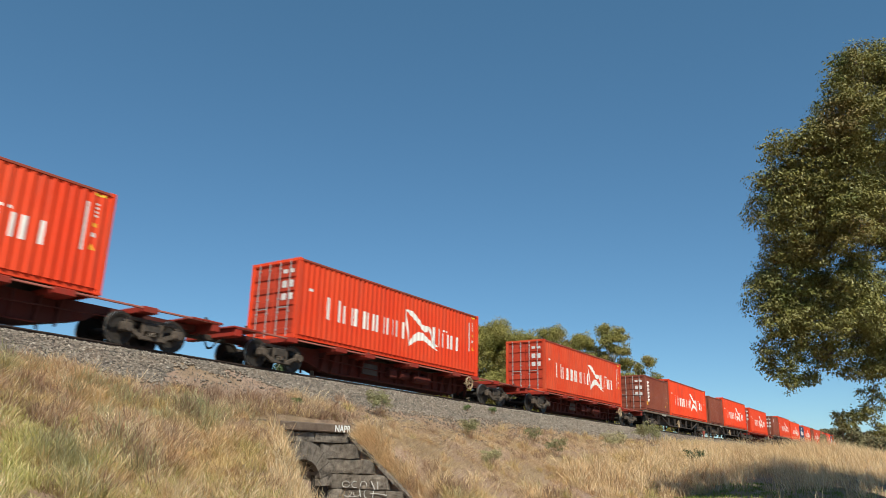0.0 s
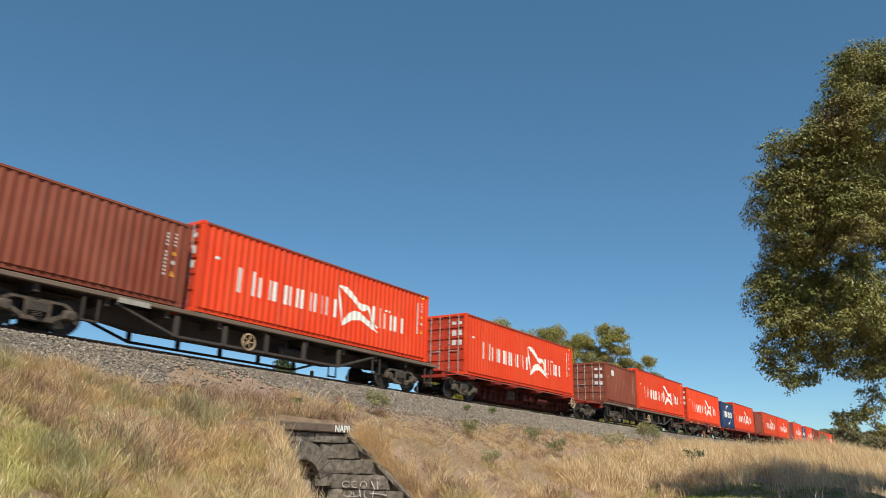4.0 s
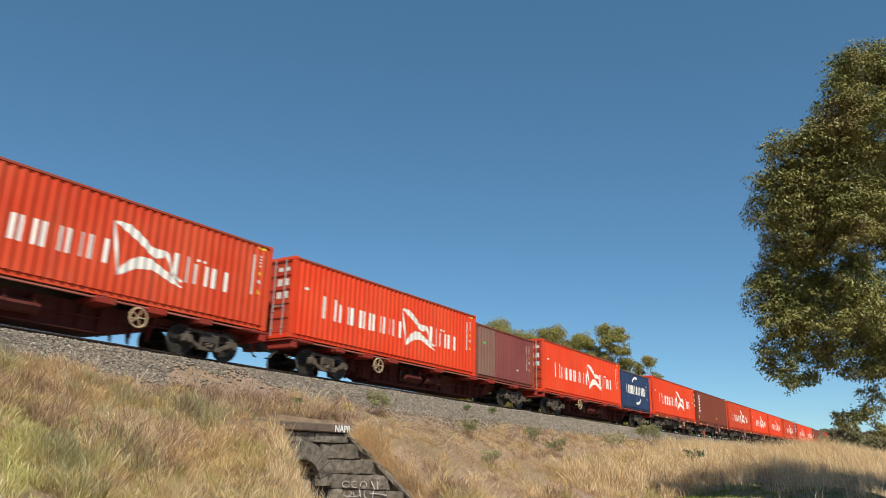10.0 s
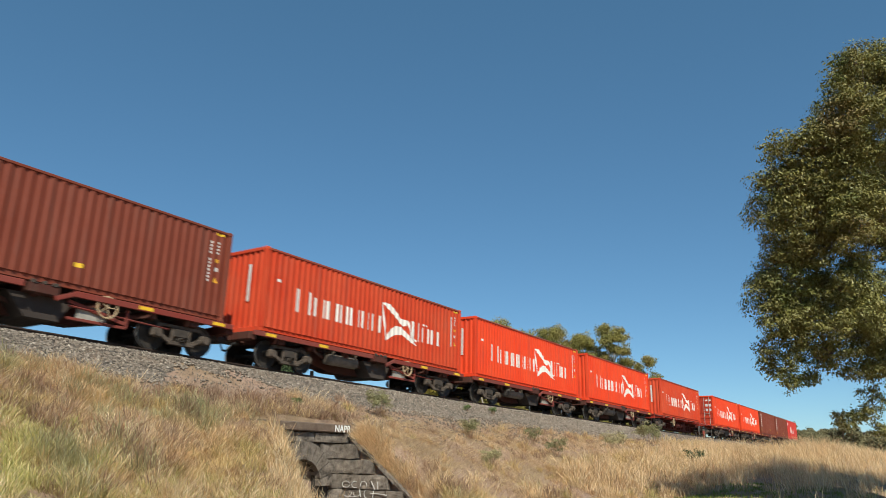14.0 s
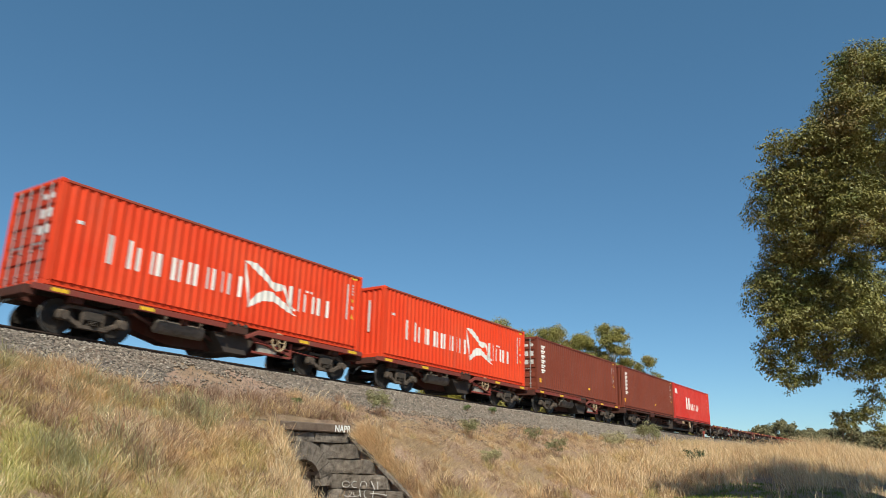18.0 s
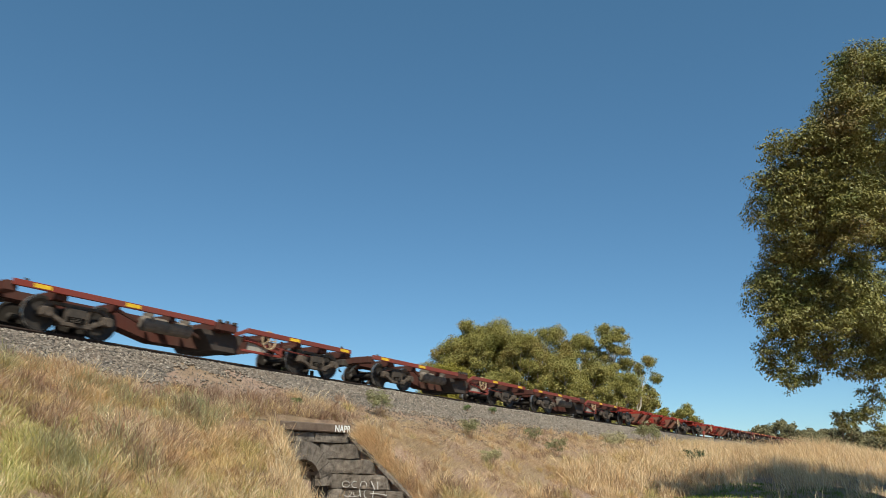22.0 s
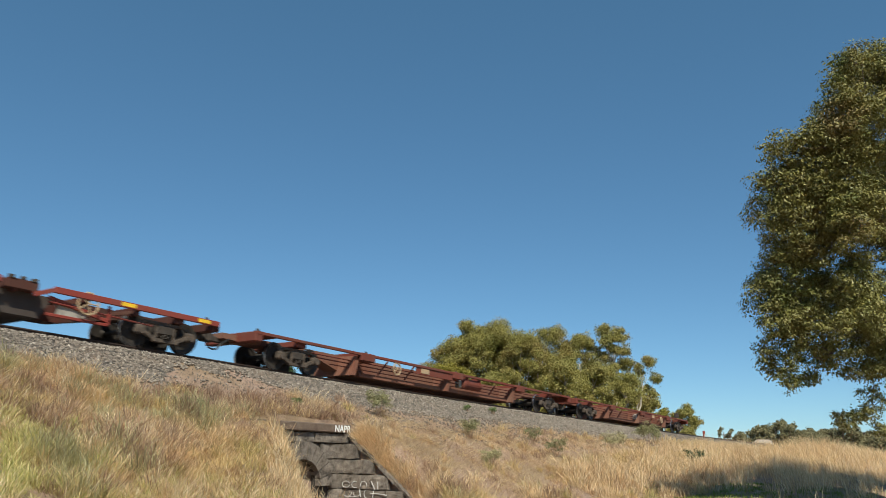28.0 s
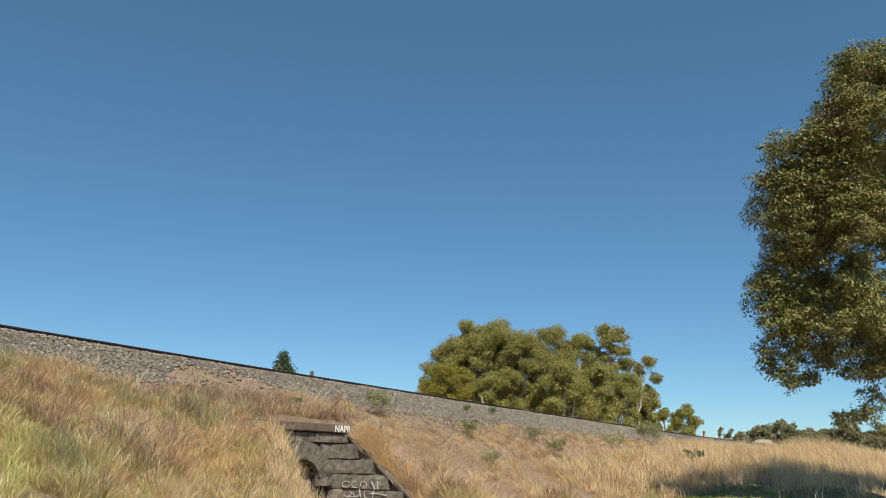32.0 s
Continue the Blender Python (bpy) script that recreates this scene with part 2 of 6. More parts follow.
def corr_breaks(x0, x1):
    xs = [x0, x1]
    k = math.floor(x0 / PITCH_C)
    while k * PITCH_C < x1:
        xs += [k * PITCH_C + u for u in (0, 0.07, 0.138, 0.208) if x0 < k * PITCH_C + u < x1]
        k += 1
    return sorted(set(round(x, 5) for x in xs))


def corrugated(length, z0, z1, back=0.07):
    """A corrugated sheet along x, its face towards -y at y=0."""
    g = Geo()
    xs = corr_breaks(0.0, length)
    n = len(xs)
    vs = [(x, corr(x), z0) for x in xs] + [(x, corr(x), z1) for x in xs] + [(x, back, z0) for x in xs] + [(x, back, z1) for x in xs]
    fs = []
    for i in range(n - 1):
        fs.append((i, i + 1, n + i + 1, n + i))
        fs.append((2 * n + i + 1, 2 * n + i, 3 * n + i, 3 * n + i + 1))
        fs.append((n + i, n + i + 1, 3 * n + i + 1, 3 * n + i))
        fs.append((i + 1, i, 2 * n + i, 2 * n + i + 1))
    g.add(vs, fs)
    return g


def moved(g, m):
    h = Geo()
    h.v, h.f, h.m = [tuple(m @ Vector(p)) for p in g.v], list(g.f), list(g.m)
    return h


def decal(polys, start, length_off=0.0):
    """Paint shapes, convex outlines in x and z, that follow the near wall's corrugation."""
    g = Geo()
    for poly in polys:
        px = [p[0] for p in poly]
        xs = sorted(set(corr_breaks(min(px), max(px)) + [round(x, 5) for x in px]))
        rows = []
        for x in xs:
            zs = []
            for a, b in zip(poly, poly[1:] + poly[:1]):
                lo, hi = min(a[0], b[0]), max(a[0], b[0])
                if lo - 3e-5 <= x <= hi + 3e-5:
                    if hi - lo < 1e-6:
                        zs += [a[1], b[1]]
                    else:
                        zs.append(a[1] + (b[1] - a[1]) * (x - a[0]) / (b[0] - a[0]))
            rows.append((x, min(zs), max(zs)))
        vs, fs = [], []
        for x, lo, hi in rows:
            y = -SIDE_Y + corr(x) - 0.004
            vs += [(start + x, y, lo), (start + x, y, hi)]
        for i in range(len(rows) - 1):
            fs.append((2 * i, 2 * i + 2, 2 * i + 3, 2 * i + 1))
        g.add(vs, fs)
    return g


def bar(x0, x1, z0, z1):
    return [(x0, z0), (x1, z0), (x1, z1), (x0, z1)]


def bars_for(x0, x1, z0, z1):
    """Plain upright bars that stand for one character."""
    w = x1 - x0
    return [bar(x0, x0 + 0.25 * w, z0, z1), bar(x1 - 0.19 * w, x1, z0, z1)]


WORD_A = [(1.55, 2.32, 0.92, 1.74), (2.45, 3.05, 0.92, 1.60), (3.13, 3.78, 0.92, 1.60), (3.88, 4.32, 0.92, 1.60),
          (4.42, 5.02, 0.92, 1.60), (5.12, 5.58, 0.92, 1.60), (5.72, 6.30, 0.92, 1.60)]
WORD_B = [(8.42, 8.95, 0.95, 1.76), (9.12, 9.66, 0.97, 1.60), (9.82, 10.42, 0.97, 1.60)]
EMBLEM = [[(6.33, 2.16), (6.48, 2.10), (7.26, 1.72), (7.26, 1.99), (6.89, 2.19), (6.55, 2.20)],
          [(7.26, 1.72), (7.74, 1.41), (7.63, 1.72), (7.26, 1.99)],
          [(7.74, 1.41), (8.06, 1.50), (8.17, 1.72), (7.63, 1.72)],
          [(6.33, 2.14), (6.64, 0.65), (6.74, 0.72), (6.43, 2.08)],
          [(6.64, 0.65), (7.21, 0.98), (7.05, 1.23), (6.78, 0.98)],
          [(7.05, 1.23), (7.21, 0.98), (7.74, 1.06), (7.63, 1.38), (7.30, 1.36)],
          [(7.63, 1.38), (7.74, 1.06), (8.39, 0.83), (8.28, 1.10)],
          [(8.28, 1.10), (8.39, 0.83), (8.82, 0.74)],
          [(8.10, 1.60), (8.40, 1.06), (8.48, 1.12), (8.19, 1.70)],
          [(8.40, 1.06), (8.72, 0.90), (8.78, 0.97), (8.48, 1.12)]]


def arc_pieces(cx, cz, r0, r1, t0, t1, n=8):
    out = []
    for i in range(n):
        a, b = (radians(t0 + (t1 - t0) * k / n) for k in (i, i + 1))
        out.append([(cx + r0 * math.cos(a), cz + r0 * math.sin(a)), (cx + r1 * math.cos(a), cz + r1 * math.sin(a)),
                    (cx + r1 * math.cos(b), cz + r1 * math.sin(b)), (cx + r0 * math.cos(b), cz + r0 * math.sin(b))])
    return out


def container(length, height, colour, doors_lead, livery, label, number_end=True):
    """A shipping container, its near side towards -y; x runs from the leading end to the trailing end."""
    box = thing("shipping_container", label, "container", "containers on the train")
    h, L = height, length
    x0 = -L / 2
    for x, sx in ((x0, 1), (-x0, -1)):
        for sy in (-1, 1):
            a, b = sorted((x, x + sx * 0.15))
            c, d = sorted((sy * 1.219, sy * 1.07))
            part("corner_post", Geo().box(a, b, c, d, 0.118, h - 0.118), colour, box)
            a, b = sorted((x - sx * 0.004, x + sx * 0.178))
            c, d = sorted((sy * 1.223, sy * 1.06))
            part("corner_casting", Geo().box(a, b, c, d, 0.0, 0.12, 0.015), colour, box)
            part("corner_casting", Geo().box(a, b, c, d, h - 0.12, h + 0.004, 0.015), colour, box)
    for sy in (-1, 1):
        c, d = sorted((sy * 1.145, sy * 1.07))
        part("bottom_rail", Geo().box(x0 + 0.17, -x0 - 0.17, c, d, 0.03, 0.18), colour, box)
        c, d = sorted((sy * 1.218, sy * 1.13))
        part("top_rail", Geo().box(x0 + 0.17, -x0 - 0.17, c, d, h - 0.095, h - 0.02), RAIL_RED if colour in (RED, RED_DULL) else RUSTY if colour is BLUE else colour, box)
    g = corrugated(L - 0.30, 0.17, h - 0.085)
    if livery == "tag" and not doors_lead:      # its leading third has weathered to a dull grey-brown
        cut = 6 * PITCH_C
        part("side_wall", moved(corrugated(cut, 0.17, h - 0.085), pose(x0 + 0.15, -SIDE_Y, 0)), FADED, box, "weathered grey-brown wall panel")
        part("side_wall", moved(corrugated(L - 0.30 - cut, 0.17, h - 0.085), pose(x0 + 0.15 + cut, -SIDE_Y, 0)), WINE, box, "dull wine-red wall panel")
    else:
        part("side_wall", moved(g, pose(x0 + 0.15, -SIDE_Y, 0)), colour, box)
    part("side_wall", moved(g, pose(-x0 - 0.15, SIDE_Y, 0, 0, 0, 180)), colour, box)
    part("roof", Geo().box(x0 + 0.05, -x0 - 0.05, -1.13, 1.13, h - 0.06, h - 0.012), colour, box)
    part("floor", Geo().box(x0 + 0.05, -x0 - 0.05, -1.11, 1.11, 0.10, 0.16), FRAME_DARK, box)
    # blind end
    e = corrugated(2.14, 0.17, h - 0.12)
    if doors_lead:
        part("end_wall", moved(e, pose(-x0 - 0.03, -1.07, 0, 0, 0, 90)), colour, box)
        xd, sx = x0, 1
    else:
        part("end_wall", moved(e, pose(x0 + 0.03, 1.07, 0, 0, 0, -90)), colour, box)
        if livery != "stack":
            part("end_marking", Geo().box(x0 + 0.012, x0 + 0.03, -0.52, -0.40, 1.05, h - 0.55, 0.003), LABEL, box)
        xd, sx = -x0, -1
    for xe in (x0, -x0):
        a, b = sorted((xe, xe - 0.10 * (1 if xe > 0 else -1)))
        part("header_beam", Geo().box(a, b, -1.07, 1.07, h - 0.12, h), colour, box)
        part("sill_beam", Geo().box(a, b, -1.07, 1.07, 0.0, 0.17), colour, box)
    for sy in (-1, 1):
        c, d = sorted((sy * 0.012, sy * 1.065))
        g = Geo()
        a, b = sorted((xd + sx * 0.055, xd + sx * 0.10))
        g.box(a, b, c, d, 0.18, h - 0.13)
        leaf = DOOR_RED if colour in (RED, RED_DULL) else colour
        door = part("door", g, leaf, box)
        g = Geo()
        gap = (h - 0.36) / 5
        a, b = sorted((xd + sx * 0.018, xd + sx * 0.056))
        for k in range(6):
            zz = 0.19 + k * gap
            g.box(a, b, c + 0.02, d - 0.02, zz, min(zz + gap * 0.42, h - 0.14), 0.012)
        part("door_ribs", g, leaf, door)
        for yy in (0.27, 0.78):
            xr = xd + sx * 0.004
            g = Geo().cyl((xr, sy * yy, 0.10), (xr, sy * yy, h - 0.07), 0.021, 8)
            for zz in (0.32, 0.95, h * 0.5, h - 0.35):
                g.box(xr - 0.02, xr + 0.03, sy * yy - 0.05, sy * yy + 0.05, zz, zz + 0.05, 0.006)
            part("locking_bar", g, GALV, door, "grey galvanised locking bar")
        g = Geo().box(*sorted((xd - sx * 0.012, xd + sx * 0.012)), *sorted((sy * 0.30, sy * 0.74)), 1.12, 1.16, 0.006)
        part("door_handle", g, GALV, door)
    a, b = sorted((xd + sx * 0.004, xd + sx * 0.02))
    if sx == 1:
        for k, (zz, tall) in enumerate(((h - 0.52, 0.18), (h - 1.05, 0.32), (h - 1.50, 0.30))):
            for ya in (-0.98, -0.66):
                part("door_label", Geo().box(a, b, ya + 0.02, ya + 0.24, zz, zz + tall * 0.8, 0.002), LABEL, box, "pale printed door label")
    # painted marks on the near wall
    st = x0 + 0.15
    off = -0.15
    def marks(name, polys, mat, lab=""):
        part(name, decal([[(x + off, z) for x, z in p] for p in polys], st), mat, box, lab)
    if livery == "bird":
        for ch in WORD_A + WORD_B:
            for q in bars_for(*ch):
                marks("lettering_bar", [q], WHITE)
        for u in (9.22, 9.45):
            marks("lettering_dot", [bar(u, u + 0.10, 1.68, 1.76)], WHITE)
        marks("bird_emblem", EMBLEM, WHITE, "white crossed-wing emblem")
        marks("small_label", [bar(0.62, 0.80, 1.78, 1.88)], LABEL)
    elif livery == "stack":
        z = h - 0.42
        for k in range(6):
            marks("lettering_bar", [bar(0.52, 1.0, z - 0.10, z)], WHITE)
            marks("lettering_bar", [bar(0.60, 0.92, z - 0.20, z - 0.115)], WHITE)
            z -= 0.262
        marks("small_label", [bar(7.2, 7.45, 0.62, 0.74)] if L > 7 else [bar(4.9, 5.1, 0.5, 0.58)], YELLOW, "small yellow label")
        marks("warning_label", [bar(0.22, 0.50, 0.42, 0.66)], AMBER)
    elif livery == "arc":
        for a, b in ((0.98, 1.52), (1.62, 2.22), (2.30, 2.88), (3.10, 3.66), (3.74, 4.30), (4.38, 5.02)):
            for q in (bar(a, a + 0.38 * (b - a), 1.08, 1.68), bar(b - 0.36 * (b - a), b, 1.08, 1.68)):
                marks("lettering_bar", [q], WHITE)
        marks("arc_emblem", arc_pieces(3.0, 1.37, 0.82, 0.97, 68, 140), WHITE)
        marks("arc_emblem", arc_pieces(3.3, 1.37, 0.82, 0.97, 250, 322), WHITE)
    elif livery == "flag":
        marks("flag_emblem", [[(0.40, 2.10), (1.15, 2.05), (1.15, 2.42), (0.40, 2.50)]], WHITE, "small white flag emblem")
        marks("lettering_bar", [bar(3.75, 4.20, 0.95, 1.95)], WHITE)
        marks("lettering_bar", [bar(4.55, 4.95, 0.95, 1.95)], WHITE)
        for a, b in ((5.35, 6.0), (6.15, 6.45), (6.6, 7.35), (7.5, 8.1)):
            for q in bars_for(a, b, 0.95, 1.50):
                marks("lettering_bar", [q], WHITE)
    elif livery == "patch":
        marks("small_label", [bar(1.05, 1.55, h - 0.78, h - 0.42)], LABEL, "pale blue and white square label")
        marks("green_tag", [bar(0.42, 0.62, h - 0.95, h - 0.86)], GREEN)
    elif livery == "tag":
        marks("green_tag", [bar(0.72, 0.92, h - 0.92, h - 0.82)], GREEN)
        marks("small_label", [bar(4.1, 4.3, 0.72, 0.80)], LABEL)
    if number_end:
        e = L - 0.80
        if livery == "bird":
            marks("number_bar", [bar(e + 0.01, e + 0.09, h - 1.78, h - 0.42)], LABEL, "pale upright column of print")
        else:
            marks("number_bar", [bar(e + 0.01, e + 0.09, h - 0.49 - 0.112 * k, h - 0.42 - 0.112 * k) for k in range(12) if k != 4], LABEL, "pale upright column of print")
        marks("number_bar", [bar(e + 0.28, e + 0.37, h - 0.46 - 0.112 * k, h - 0.40 - 0.112 * k) for k in range(4)], LABEL)
        marks("warning_label", [bar(e + 0.25, e + 0.38, h - 1.08, h - 0.97)], AMBER)
        marks("small_label", [bar(e + 0.25, e + 0.38, h - 1.36, h - 1.24)], LABEL)
        marks("warning_label", [[(e + 0.22, h - 1.72), (e + 0.42, h - 1.72), (e + 0.32, h - 1.54)]], AMBER)
        if h > 2.7:
            marks("height_marker", [bar(L - 0.62, L - 0.30, h - 0.20, h - 0.13)], YELLOW)
    return box


# ---- wagons ----
WHEEL_R = 0.46


def wheelset(parent, x):
    g = Geo()
    for sy in (-1, 1):
        prof = [(0.02, sy * 0.83), (0.13, sy * 0.83), (0.14, sy * 0.76), (0.30, sy * 0.745), (0.385, sy * 0.78), (0.455, sy * 0.785),
                (WHEEL_R, sy * 0.775), (WHEEL_R + 0.004, sy * 0.70), (0.488, sy * 0.675), (0.485, sy * 0.655), (0.40, sy * 0.655),
                (0.38, sy * 0.69), (0.15, sy * 0.70), (0.10, sy * 0.62)]
        if sy > 0:
            prof = prof[::-1]
        slots = [0] * (len(prof) - 1)
        k = 6 if sy < 0 else len(prof) - 8
        slots[k] = 1
        g.lathe(prof, 24, slots)
    g.cyl((0, -1.02, 0), (0, 1.02, 0), 0.075, 10)
    return part("wheelset", g, [TYRE, TREAD], parent, "dusty steel wheels on one axle", at=(x, 0, WHEEL_R), smooth=False)


def bogie(parent, x, style=0):
    g = Geo().box(-0.26, 0.26, -1.05, 1.05, 0.42, 0.70, 0.03).cyl((0, 0, 0.68), (0, 0, 0.84), 0.25, 14)
    bo = part("bogie", g, CAST, parent, "grimy cast-steel four-wheel bogie", at=(x, 0, 0))
    for sy in (-1, 1):
        y = sy * 1.0
        s = Geo()
        s.beam((-0.70, sy * 0.95, 0.74), (0.70, sy * 0.95, 0.74), 0.10, 0.09)
        for q in (-1, 1):
            s.beam((q * 0.90, sy * 0.97, 0.60), (q * 0.66, sy * 0.95, 0.75), 0.10, 0.10)
            s.beam((q * 0.96, y, 0.55), (q * 0.36, y, 0.27), 0.10, 0.12)
            s.beam((q * 0.30, y, 0.26), (q * 0.30, y, 0.70), 0.07, 0.07)
        s.beam((-0.42, y, 0.24), (0.42, y, 0.24), 0.17, 0.10)
        part("side_frame", s, BOGIE, bo, "dusty cast side frame")
        for xa in (-0.84, 0.84):
            j = Geo().box(xa - 0.16, xa + 0.16, y - 0.10, y + 0.10, 0.34, 0.60, 0.04)
            j.cyl((xa, y + sy * 0.09, WHEEL_R), (xa, y + sy * 0.16, WHEEL_R), 0.12, 12)
            part("axle_box", j, BOGIE, bo)
        sp = Geo()
        sp.lathe([(0.02, 0.0), (0.16, 0.0), (0.17, 0.02), (0.14, 0.035), (0.17, 0.05), (0.14, 0.07), (0.17, 0.09), (0.14, 0.11), (0.17, 0.13), (0.02, 0.135)], 12)
        sp.v = [(a, y - c, 0.30 + b) for a, b, c in sp.v]
        part("spring_pack", sp, TANK if style else CAST, bo)
    wheelset(bo, -0.84)
    wheelset(bo, 0.84)
    return bo


def couplers(w, L):
    for x, sx in ((0, 1), (L, -1)):
        x -= L / 2
        g = Geo()
        g.box(*sorted((x - sx * 0.05, x + sx * 0.9)), -0.09, 0.09, 0.70, 0.88, 0.02)
        g.box(*sorted((x - sx * 0.06, x + sx * 0.16)), -0.17, 0.17, 0.66, 0.95, 0.05)
        part("coupler", g, CAST, w)
        h = Geo().tube([(x + sx * 0.55, -0.45, 0.80), (x + sx * 0.25, -0.45, 0.62), (x + sx * 0.10, -0.40, 0.42), (x - sx * 0.05, -0.36, 0.40)], 0.028, 6)
        part("brake_hose", h, RUBBER, w)


def handwheel(w, x, y, z, r, mat=None):
    g = Geo().ring((x, y, z), r, 0.028)
    for k in range(5):
        t = 2 * math.pi * k / 5
        g.cyl((x, y, z), (x + r * math.cos(t), y, z + r * math.sin(t)), 0.018, 6)
    g.cyl((x, y - 0.04, z), (x, y + 0.30, z), 0.035, 8)
    part("handwheel", g, mat or WHEELPAINT, w, "tan spoked brake handwheel")


def tank(w, x0, x1, y, z, r, mat):
    g = Geo().cyl((x0, y, z), (x1, y, z), r, 16).cyl((x0 - 0.06, y, z), (x0, y, z), r * 0.6, 16, r).cyl((x1, y, z), (x1 + 0.06, y, z), r, 16, r * 0.6)
    for xx in (x0 + 0.15, x1 - 0.2):
        g.box(xx, xx + 0.06, y - r - 0.01, y + r + 0.01, z - 0.05, z + r + 0.12, 0.004)
    part("air_tank", g, mat, w, smooth=False)


def twistlock(w, x, mat=CAST, up=0.0):
    for sy in (-1, 1):
        g = Geo().box(x - 0.09, x + 0.09, sy * 1.13 - 0.09, sy * 1.13 + 0.09, 1.09 + up, DECK + up - 0.002, 0.01)
        g.box(x - 0.045, x + 0.045, sy * 1.13 - 0.03, sy * 1.13 + 0.03, DECK + up - 0.01, DECK + up + 0.07, 0.012)
        part("twistlock", g, mat, w)


def wagon_spine(L=19.6, loaded=True, turned=False):
    """A long skeletal wagon: a deep red spine with outrigger pads."""
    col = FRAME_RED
    # Under a load the spine parts get the copy with shade in its colour.
    deep = SPINE_SHADED if loaded else SPINE_RED
    w = thing("container_wagon", "red skeletal wagon carrying containers, shade painted into its deep spine" if loaded else "empty bright red skeletal container wagon with a deep spine", "rail wagon", "wagons of the train")
    o = -L / 2
    X = (lambda q: o + L - q) if turned else (lambda q: o + q)
    B = lambda a, b: sorted((X(a), X(b)))
    foot = 0.22 if loaded else 0.30
    reach = 0.78 if loaded else 1.20        # how far the gussets stand out
    outline = [(0.35, 0.84), (0.35, 1.02), (L - 0.35, 1.02), (L - 0.35, 0.84), (L - 3.85, 0.80), (L - 4.2, 0.55), (L - 5.6, foot), (5.6, foot), (4.2, 0.55), (3.85, 0.80)]
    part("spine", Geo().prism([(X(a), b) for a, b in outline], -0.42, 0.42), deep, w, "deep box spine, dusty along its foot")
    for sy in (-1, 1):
        part("edge_rail", Geo().box(*B(0.3, L - 0.3), *sorted((sy * 1.17, sy * 1.24)), 1.02, 1.075), EDGE_PALE if loaded else col, w)
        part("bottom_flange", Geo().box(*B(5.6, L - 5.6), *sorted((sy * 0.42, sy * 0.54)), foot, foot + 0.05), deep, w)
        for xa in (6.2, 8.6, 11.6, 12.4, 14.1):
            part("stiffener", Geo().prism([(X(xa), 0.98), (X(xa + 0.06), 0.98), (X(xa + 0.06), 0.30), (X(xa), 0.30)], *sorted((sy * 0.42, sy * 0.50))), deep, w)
    for xa in (2.8, 5.33, 7.0, 9.9, 13.2, 14.8, L - 2.8):
        wide = 0.30 if 5 < xa < 15 else 0.24
        part("outrigger", Geo().box(X(xa) - wide, X(xa) + wide, -1.27, 1.27, 0.93, 1.10, 0.012), col, w)
        if not 5 < xa < 15:
            continue
        for sy in (-1, 1):
            for q in (-wide, wide - 0.03):
                g = Geo()
                g.add([(X(xa) + q + e, sy * yy, zz) for e in (0, 0.03) for yy, zz in ((0.42, 0.93), (reach, 0.93), (reach - 0.06, 0.84 if loaded else 0.80), (0.52 if loaded else 0.62, foot + 0.02), (0.42, foot))],
                      [(0, 1, 2, 3, 4), (9, 8, 7, 6, 5), (0, 5, 6, 1), (1, 6, 7, 2), (2, 7, 8, 3), (3, 8, 9, 4), (4, 9, 5, 0)])
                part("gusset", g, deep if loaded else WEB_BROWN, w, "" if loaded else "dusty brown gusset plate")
    for xa in (0.45, L - 0.45):
        part("headstock", Geo().box(X(xa) - 0.14, X(xa) + 0.14, -1.22, 1.22, 0.78, 1.04, 0.02), col, w)
    for xa in (0.80, L - 0.80):
        part("end_deck", Geo().box(X(xa) - 0.58, X(xa) + 0.58, -1.25, 1.25, 1.035, 1.095, 0.012), col, w)
        twistlock(w, X(xa))
    for xa in (7.0, 13.2):
        twistlock(w, X(xa))
    part("equipment_panel", Geo().box(o + 7.35, o + 8.25, -0.62, -0.54, 0.42, 0.84), PANELDARK if loaded else PANELGREY, w, "grey data panel, with shade painted in where loaded")
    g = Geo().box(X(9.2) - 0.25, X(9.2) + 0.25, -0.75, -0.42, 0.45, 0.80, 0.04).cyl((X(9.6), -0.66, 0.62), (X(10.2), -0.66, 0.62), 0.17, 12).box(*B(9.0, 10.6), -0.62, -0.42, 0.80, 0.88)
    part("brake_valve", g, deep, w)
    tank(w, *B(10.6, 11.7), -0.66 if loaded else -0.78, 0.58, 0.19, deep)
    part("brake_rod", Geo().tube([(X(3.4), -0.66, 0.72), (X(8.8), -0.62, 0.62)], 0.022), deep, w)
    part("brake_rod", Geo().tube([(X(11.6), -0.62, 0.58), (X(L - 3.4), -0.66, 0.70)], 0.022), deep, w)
    handwheel(w, X(14.2), -1.30, 0.72, 0.27)
    for xa in (2.5, L - 2.4):
        bogie(w, X(xa), 1)
    couplers(w, L)
    return w


